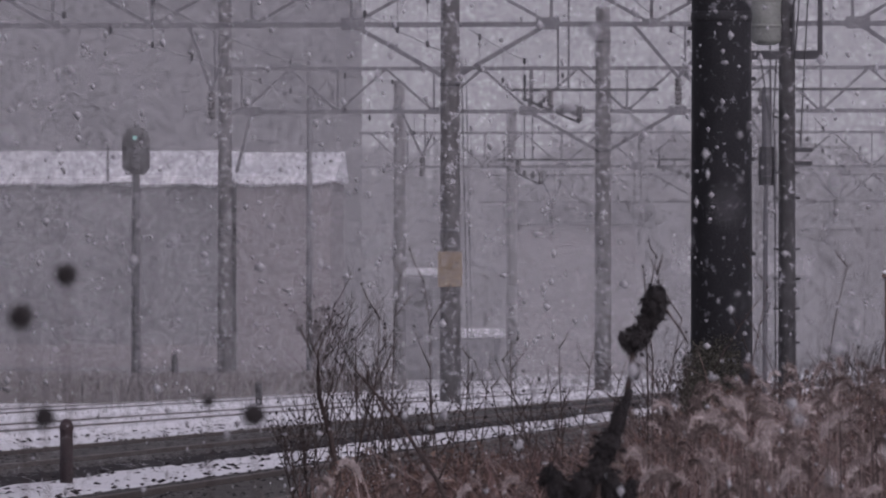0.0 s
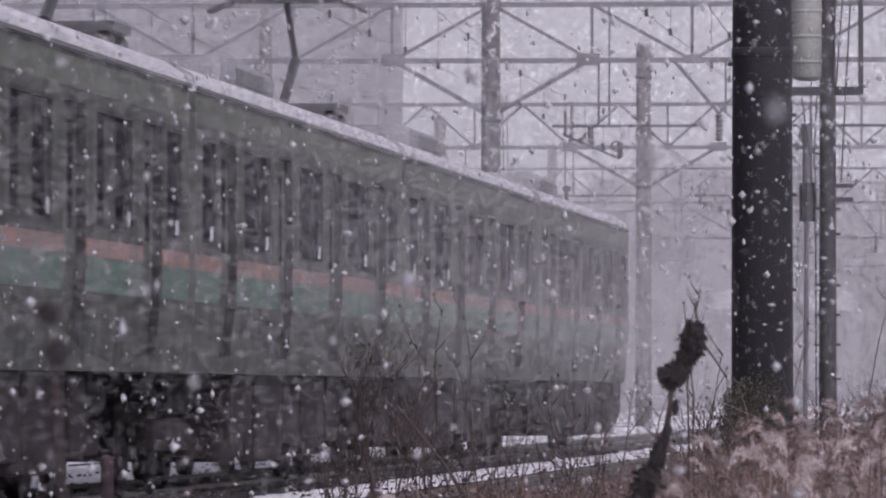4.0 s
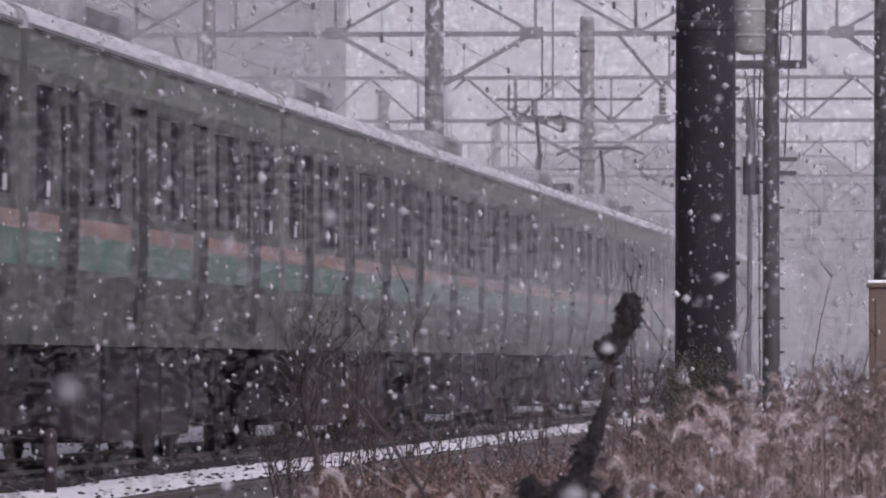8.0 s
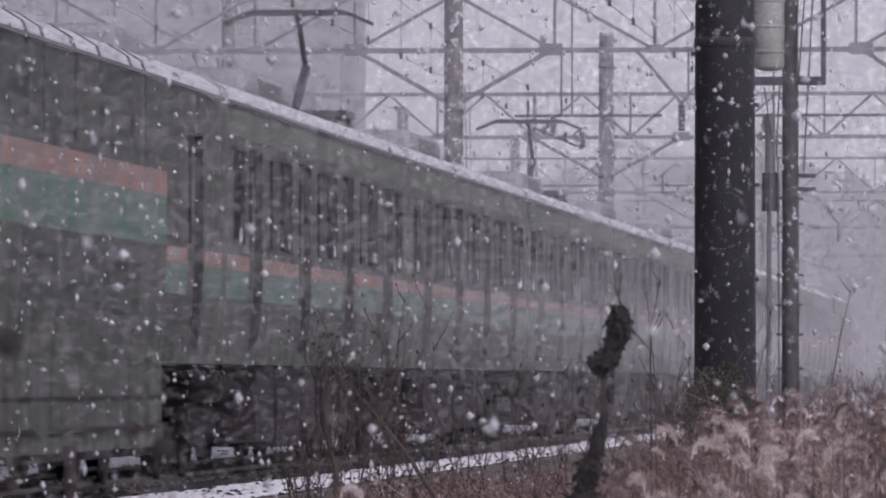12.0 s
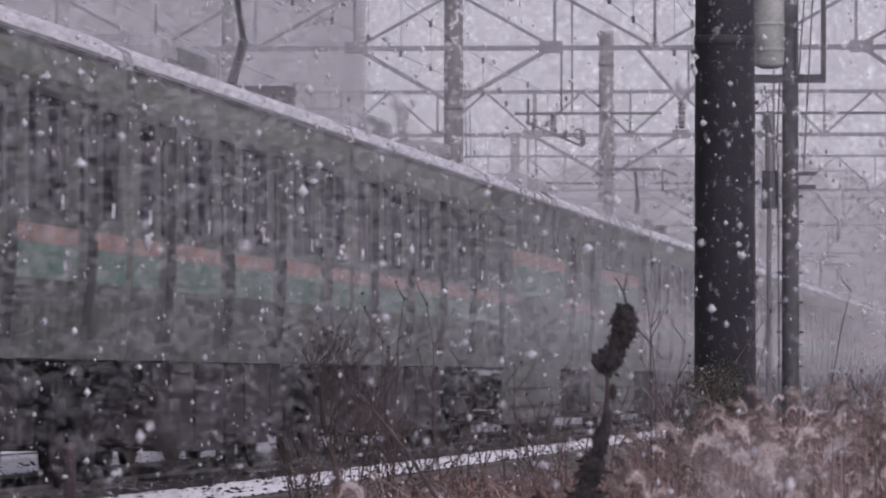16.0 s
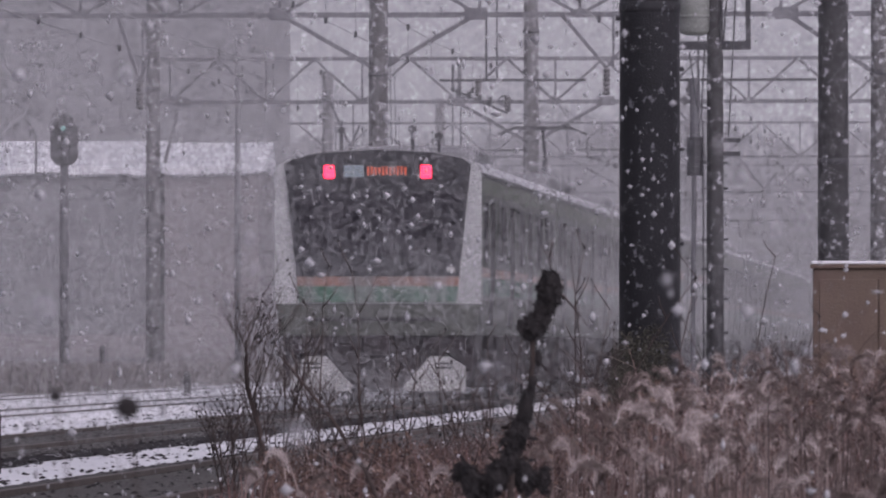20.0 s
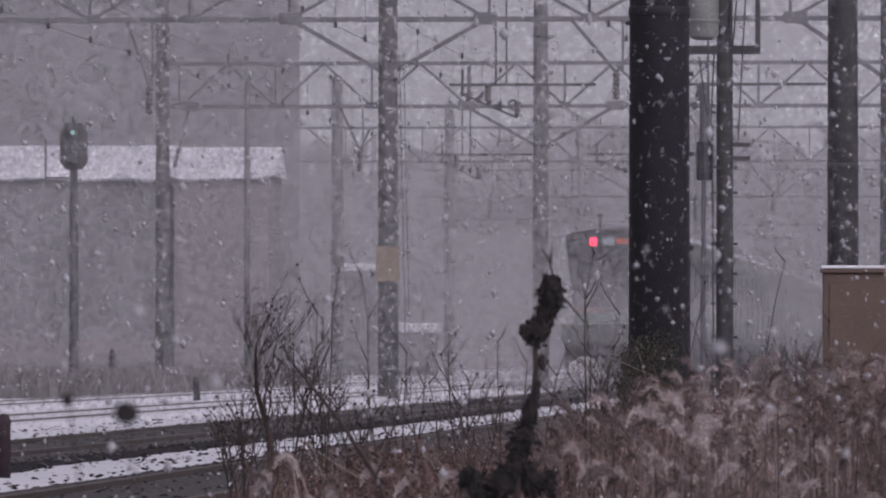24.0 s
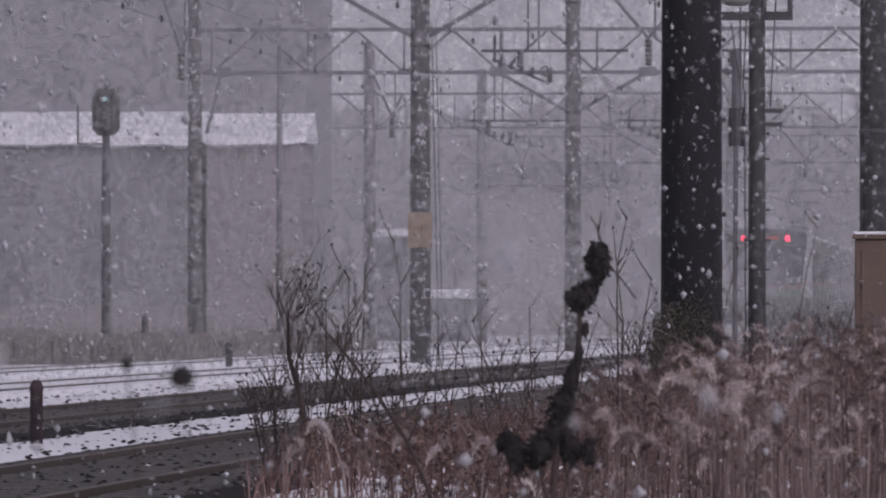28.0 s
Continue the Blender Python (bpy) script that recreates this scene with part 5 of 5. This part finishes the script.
for i, (u, top, dist, ln) in enumerate(((655, 560, 40, 0.05), (720, 480, 40, 0.12), (760, 490, 38, -0.06), (690, 600, 41, -0.1), (855, 640, 42, 0.1), (960, 620, 40, 0.0), (1040, 590, 44, 0.15), (1130, 460, 36, -0.1), (1160, 440, 37, 0.05),
                                         (1200, 455, 36, 0.12), (1345, 500, 45, 0.04), (1450, 465, 42, 0.05), (1415, 560, 44, -0.12), (1500, 560, 46, 0.05), (905, 600, 45, -0.1), (1090, 620, 43, 0.1), (625, 600, 41, -0.04),
                                         (1540, 610, 44, 0.1), (830, 630, 40, 0.1), (1010, 600, 39, 0.1), (1180, 560, 40, 0.0), (1215, 600, 41, -0.05))):
    x, z = spot(u, top, dist)
    tall_stem(x - ln * z * 0.8, dist, z + 0.05, ln, 50 + i)
for i, (u, top, dist, st, r, fork) in enumerate(((600, 515, 42, 1, 0.019, 0.42), (620, 570, 42.5, 1, 0.008, 0.45), (575, 640, 43, 1, 0.008, 0.4), (545, 690, 44, 2, 0.006, 0.3), (670, 640, 41, 2, 0.006, 0.35),
                                                 (520, 730, 43, 2, 0.006, 0.3), (940, 660, 41, 2, 0.006, 0.35), (1165, 600, 39, 2, 0.006, 0.35), (1490, 600, 50, 2, 0.006, 0.35), (1545, 600, 51, 2, 0.006, 0.35),
                                                 (1420, 640, 50, 2, 0.005, 0.35), (740, 680, 41, 2, 0.005, 0.3))):
    x, z = spot(u, top, dist)
    bare_shrub(x, dist, z + 0.05, 80 + i, "leafless twiggy shrub with a dark upright stem" if i < 2 else "small leafless twiggy shrub with tiny seed heads", st, r, depth=2 if i < 2 else 1, fork=fork, boughs=11 if i == 0 else 7)
rng = np.random.default_rng(91)
for i in range(24):
    dist = rng.uniform(34, 47)
    x, z = spot(rng.uniform(470, 1200), rng.uniform(660, 790), dist)
    if z > 0.12:
        tall_stem(x, dist, z + 0.05, rng.normal(0, 0.10), 500 + i)


def bent_stalk():
    """A stout stalk blown over at a slant."""
    x, _ = spot(842, 900, 30)
    t = thing("bent_weed_stalk", "stout dry weed stalk blown over at a slant", "plant", pose(x, 30, -0.05))
    pts = [(0, 0, 0), (-0.06, 0, 0.24), (-0.14, 0, 0.43), (-0.27, 0, 0.63), (-0.40, 0, 0.79), (-0.46, 0, 0.86)]
    part("stalk", tube(bmesh.new(), pts, [0.010, 0.010, 0.009, 0.008, 0.006, 0.003]), STEM, t)
    for a, e in (((-0.14, 0, 0.43), (-0.10, 0, 0.55)), ((-0.30, 0, 0.665), (-0.24, 0, 0.73)), ((-0.40, 0, 0.79), (-0.42, 0, 0.88)), ((-0.20, 0, 0.52), (-0.25, 0, 0.50))):
        part("side_twig", tube(bmesh.new(), [a, Vector(a).lerp(Vector(e), 0.5) + Vector((0.008, 0, 0)), e], [0.005, 0.004, 0.003], 5), STEM, t)


bent_stalk()


def blown_plume():
    """A pale reed plume close by that the train's wind tosses up."""
    t = thing("reed_plume", "pale yellowish fluffy reed plume tossed by the wind", "plant", pose(-2.53, 20, 0))
    rng = np.random.default_rng(77)
    stalk = part("stalk", tube(bmesh.new(), [(0, 0, -0.05), (0.0, 0, 0.3), (0.0, 0, 0.60)], [0.004, 0.0035, 0.003]), STEM, t)
    out = []
    for _ in range(6):
        plume_hairs(out, (rng.normal(0, 0.02), 0, 0.60 + rng.normal(0, 0.015)), 1.4, rng, 260, rng.uniform(0, 6.3))
    head = hairs_object("plume", out, FLUFF, "", "")
    head.parent = t
    return t


plume = blown_plume()
heads = []
for i, (u, v, dist, r) in enumerate(((110, 485, 9, 0.013), (18, 560, 8.5, 0.014), (80, 740, 9, 0.013), (450, 735, 9.5, 0.014), (355, 710, 10, 0.008))):
    x, z = spot(u, v, dist)
    heads.append((near_head(x, dist, z, r, 120 + i), x, dist))


# dead reeds along the far side of the line
def far_reeds():
    rng = np.random.default_rng(21)
    out = []
    for _ in range(15000):
        y = rng.uniform(157, 213)
        out.append((rng.uniform(-31, -17.6) - 0.4 * noise.noise((y, 1.0, 2.0)), y, -0.15, rng.uniform(0.25, 0.66), rng.normal(0, 0.2), rng.normal(0, 0.2), 0.05))
    ribbons("far_reeds", out, REED_GREY, "greyish dead reeds along the far side of the tracks")


far_reeds()


def far_tree(x, y, height, seed):
    rng = np.random.default_rng(seed)
    t = thing("bare_tree", "bare winter tree dimmed by falling snow", "tree", pose(x, y, -0.2), "bare trees in the distance")
    bm, tips = bmesh.new(), []
    branch(bm, Vector((0, 0, 0)), Vector((rng.normal(0, 0.05), 0, 1)).normalized(), height * 0.30, height * 0.014, 4, rng, tips)
    part("trunk", bm, BARK, t)
    v, f = [], []
    for q in tips:
        for _ in range(8):
            e = q + Vector(rng.normal(0, height * 0.05, 3))
            k = len(v)
            v += [tuple(q), tuple(q + Vector((height * 0.004, 0, height * 0.004))), tuple(e)]
            f.append((k, k + 1, k + 2))
    me = bpy.data.meshes.new("crown")
    me.from_pydata(v, [], f)
    piece("crown", me, BARK, t)
    return t


for i, (u, top, dist) in enumerate(((600, 500, 260), (660, 430, 330), (930, 330, 420), (990, 360, 430), (1110, 340, 440), (1180, 400, 430),
                                     (1450, 330, 450), (1530, 310, 460), (1600, 350, 450), (1670, 330, 470), (860, 420, 410), (1040, 400, 410))):
    x, z = spot(u, top, dist)
    far_tree(x, dist, z + 0.2, 200 + i)


def far_woods():
    """A long belt of woodland that closes the view."""
    rng = np.random.default_rng(33)
    v, f = [], []
    for _ in range(26000):
        x = rng.uniform(-140, 120)
        y = rng.uniform(640, 700)
        top = 13.5 + 3 * noise.noise((x * 0.05, 3.0, 0)) + 2 * noise.noise((x * 0.3, 9.0, 0))
        h = rng.beta(1.1, 1.5) * 1.35 * top
        c = Vector((x, y, h))
        k = len(v)
        for _ in range(3):
            v.append(tuple(c + Vector(rng.normal(0, 1.2, 3))))
        f.append((k, k + 1, k + 2))
    me = bpy.data.meshes.new("far_woods")
    me.from_pydata(v, [], f)
    tagged(piece("far_woods", me, WOODS), "belt of bare woodland beyond the line", "woods", kind="stuff")


far_woods()


# ---- the falling snow ----
def fine_snow(y0, y1, thick, rel, seed):
    """Fine snow hanging in the wedge of air along the line; thick: how much of the view a metre of it hides."""
    rng = np.random.default_rng(seed)
    chip = 1.299 * (1.04 * rel / LENS) ** 2 * 0.5 * VEIL         # a chip's mean share of the field
    k = int(thick * (y1 - y0) * (0.132 * 0.075) / chip)
    y = rng.uniform(y0, y1, k)
    x = rng.uniform(-0.145, -0.013, k) * y
    z = EYE[2] + rng.uniform(-0.0235, 0.0515, k) * y
    keep = z > -0.05
    c = np.stack((x, y, z), 1)[keep]
    me = scraps_mesh("fine_snow", c, rel * 1.04 / LENS * c[:, 1] * rng.uniform(0.6, 1.4, len(c)), rng)
    tagged(piece("fine_snow", me, FINE_SNOW), "fine snow drifting in the air along the line", "snowfall", kind="stuff")


for i, (y0, y1, thick, rel) in enumerate(((54, 95, 0.0010, 1.5), (95, 140, 0.0026, 1.6), (140, 185, 0.0038, 1.8), (185, 230, 0.0038, 2.0), (230, 285, 0.0048, 2.2), (285, 340, 0.0056, 2.4), (340, 450, 0.0034, 2.8), (450, 590, 0.0030, 3.2))):
    fine_snow(y0, y1, thick, rel * 3.3, 400 + i)


def stripe_veil(x0, x1, y0, y1, z, spread, count, seed):
    """An added veil of snow chips at stripe height, greying the train's far side."""
    rng = np.random.default_rng(seed)
    c = np.stack((rng.uniform(x0, x1, count), y0 + (y1 - y0) * rng.beta(1.5, 1.0, count), np.abs(rng.normal(z, spread, count)) + 0.03), 1)
    me = scraps_mesh("low_snow_drift", c, rng.uniform(0.04, 0.075, count), rng)
    tagged(piece("low_snow_drift", me, FINE_SNOW), "added veil of fine snow at the height of the stripes", "snowfall", kind="stuff")


stripe_veil(TRACKS[2] + HALF + 0.3, TRACKS[2] + HALF + 1.5, 76, 190, 1.6, 0.35, 19000, 77)
FALL = 1.0


def snowfall(y0, y1, density, size, seed, drift):
    """A tall block of flakes that sinks through the view."""
    rng = np.random.default_rng(seed)
    rise = FALL * 28 + 2
    mid = (y0 + y1) / 2
    xa, xb = -0.150 * y1 - 0.3, 0.3
    vol = (xb - xa) * (y1 - y0) * (rise + 0.1 * y1)
    k = int(vol * density)
    c = np.stack((rng.uniform(xa, xb, k), rng.uniform(y0, y1, k), rng.uniform(-0.3, rise + 0.09 * y1, k)), 1)
    keep = (c[:, 0] > -0.145 * c[:, 1] - 0.2) & (c[:, 0] < 0.01 * c[:, 1] + 0.2)
    c = c[keep]
    k = len(c)
    base = np.array(((1, 0, 0), (-1, 0, 0), (0, 1, 0), (0, -1, 0), (0, 0, 1), (0, 0, -1)))
    tri = np.array(((0, 2, 4), (2, 1, 4), (1, 3, 4), (3, 0, 4), (2, 0, 5), (1, 2, 5), (3, 1, 5), (0, 3, 5)))
    s = size * np.minimum(rng.lognormal(0, 0.4, (k, 1, 1)), 1.7) * rng.uniform(0.55, 1.35, (k, 6, 1))
    v = (c[:, None, :] + base[None] * s * rng.uniform(0.55, 1.55, (k, 1, 3))).reshape(-1, 3)
    f = (tri[None] + (np.arange(k) * 6)[:, None, None]).reshape(-1, 3)
    me = bpy.data.meshes.new("falling_snow")
    me.from_pydata(v.tolist(), [], f.tolist())
    me.polygons.foreach_set("use_smooth", [True] * len(me.polygons))
    ob = tagged(piece("falling_snow", me, FLAKE), "large wet snowflakes falling through the air", "snowfall", kind="stuff")
    return ob, drift


flurries = [snowfall(a, b, d, s, 300 + i, dr) for i, (a, b, d, s, dr) in enumerate((
    (2.2, 6, 4.0, 0.0055, 0.01), (7, 14, 2.5, 0.0060, 0.02), (14, 24, 2.8, 0.0078, -0.05), (24, 36, 3.4, 0.0092, 0.03), (36, 54, 3.2, 0.0098, -0.04)))]


# how each near stalk leans: seconds and degrees
SWINGS = (((0.0, 0), (1.0, 3.0), (2.0, -0.5), (3.0, -3.0), (5.5, -4.0), (9.0, -3.8), (11.0, -4.5), (15.0, -9.0), (18.0, -9.0), (23.0, -8.0), (28.0, -9.0)),
          ((0.0, 0), (1.0, 3.5), (3.0, 0.5), (8.0, -0.6), (11.0, 0.0), (14.0, -5.0), (18.0, -7.0), (23.0, -7.0), (28.0, -7.0)),
          ((0.0, 0), (1.0, 3.0), (3.0, -3.0), (8.0, -5.0), (15.0, -6.0), (20.0, -6.0), (28.0, -6.0)),
          ((0.0, 0), (1.0, 3.6), (3.0, -4.0), (8.0, -8.0), (15.0, -8.0), (18.0, -5.0), (20.0, -5.0), (23.0, -5.0), (25.0, -6.0), (28.0, -3.5)),
          ((0.0, 0), (1.0, 2.5), (3.0, -4.0), (8.0, -6.0), (15.0, -7.0), (18.0, -7.0), (23.0, -6.0), (25.0, -6.5), (28.0, -3.5)))


# ---- what moves ----
def motions():
    train_run()
    for ob, drift in flurries:
        walk(ob, [(t, pose(drift * math.sin(t * 0.7), 0, -FALL * t)) for t in range(0, 29, 2)])
    # the weed bows and springs back as the train's wind passes
    lean = ((0.0, 0), (0.5, -2.8), (1.0, -2.4), (2.0, 1.0), (3.0, 1.1), (4.0, -0.4), (5.5, -2.0), (6.5, -2.9), (7.0, -2.8), (8.0, -1.7), (9.0, -3.2), (10.0, -4.2), (11.0, -5.2), (12.3, -6.9), (13.5, -6.5),
            (14.5, -6.3), (15.0, -7.0), (16.0, -5.9), (17.0, -4.7), (18.0, -4.9), (18.5, -6.2), (19.0, -6.1), (20.0, -5.8), (20.5, -6.6), (21.5, -8.0), (22.5, -9.3), (23.0, -10.0), (23.5, -6.2), (24.0, -7.2),
            (24.5, -5.5), (25.0, -3.0), (26.0, -4.9), (26.5, -4.1), (27.0, -5.6), (27.5, -6.7), (28.0, -4.7))
    walk(weed, [(t, pose(*WEED_AT, 0, a, 0)) for t, a in lean])
    walk(plume, [(t, pose(-2.53, 20, 0, 0, a, 0)) for t, a in ((0.0, -70), (1.6, -65), (2.6, -8), (3.0, 0), (3.4, -6), (4.2, -55), (6.0, -75), (28.0, -75))])
    for k, (ob, x, dist) in enumerate(heads):
        walk(ob, [(t, pose(x, dist, -0.05, 0, a + 0.5 * math.sin(1.7 * t + 2 * k), 0)) for t, a in SWINGS[k]])


motions()
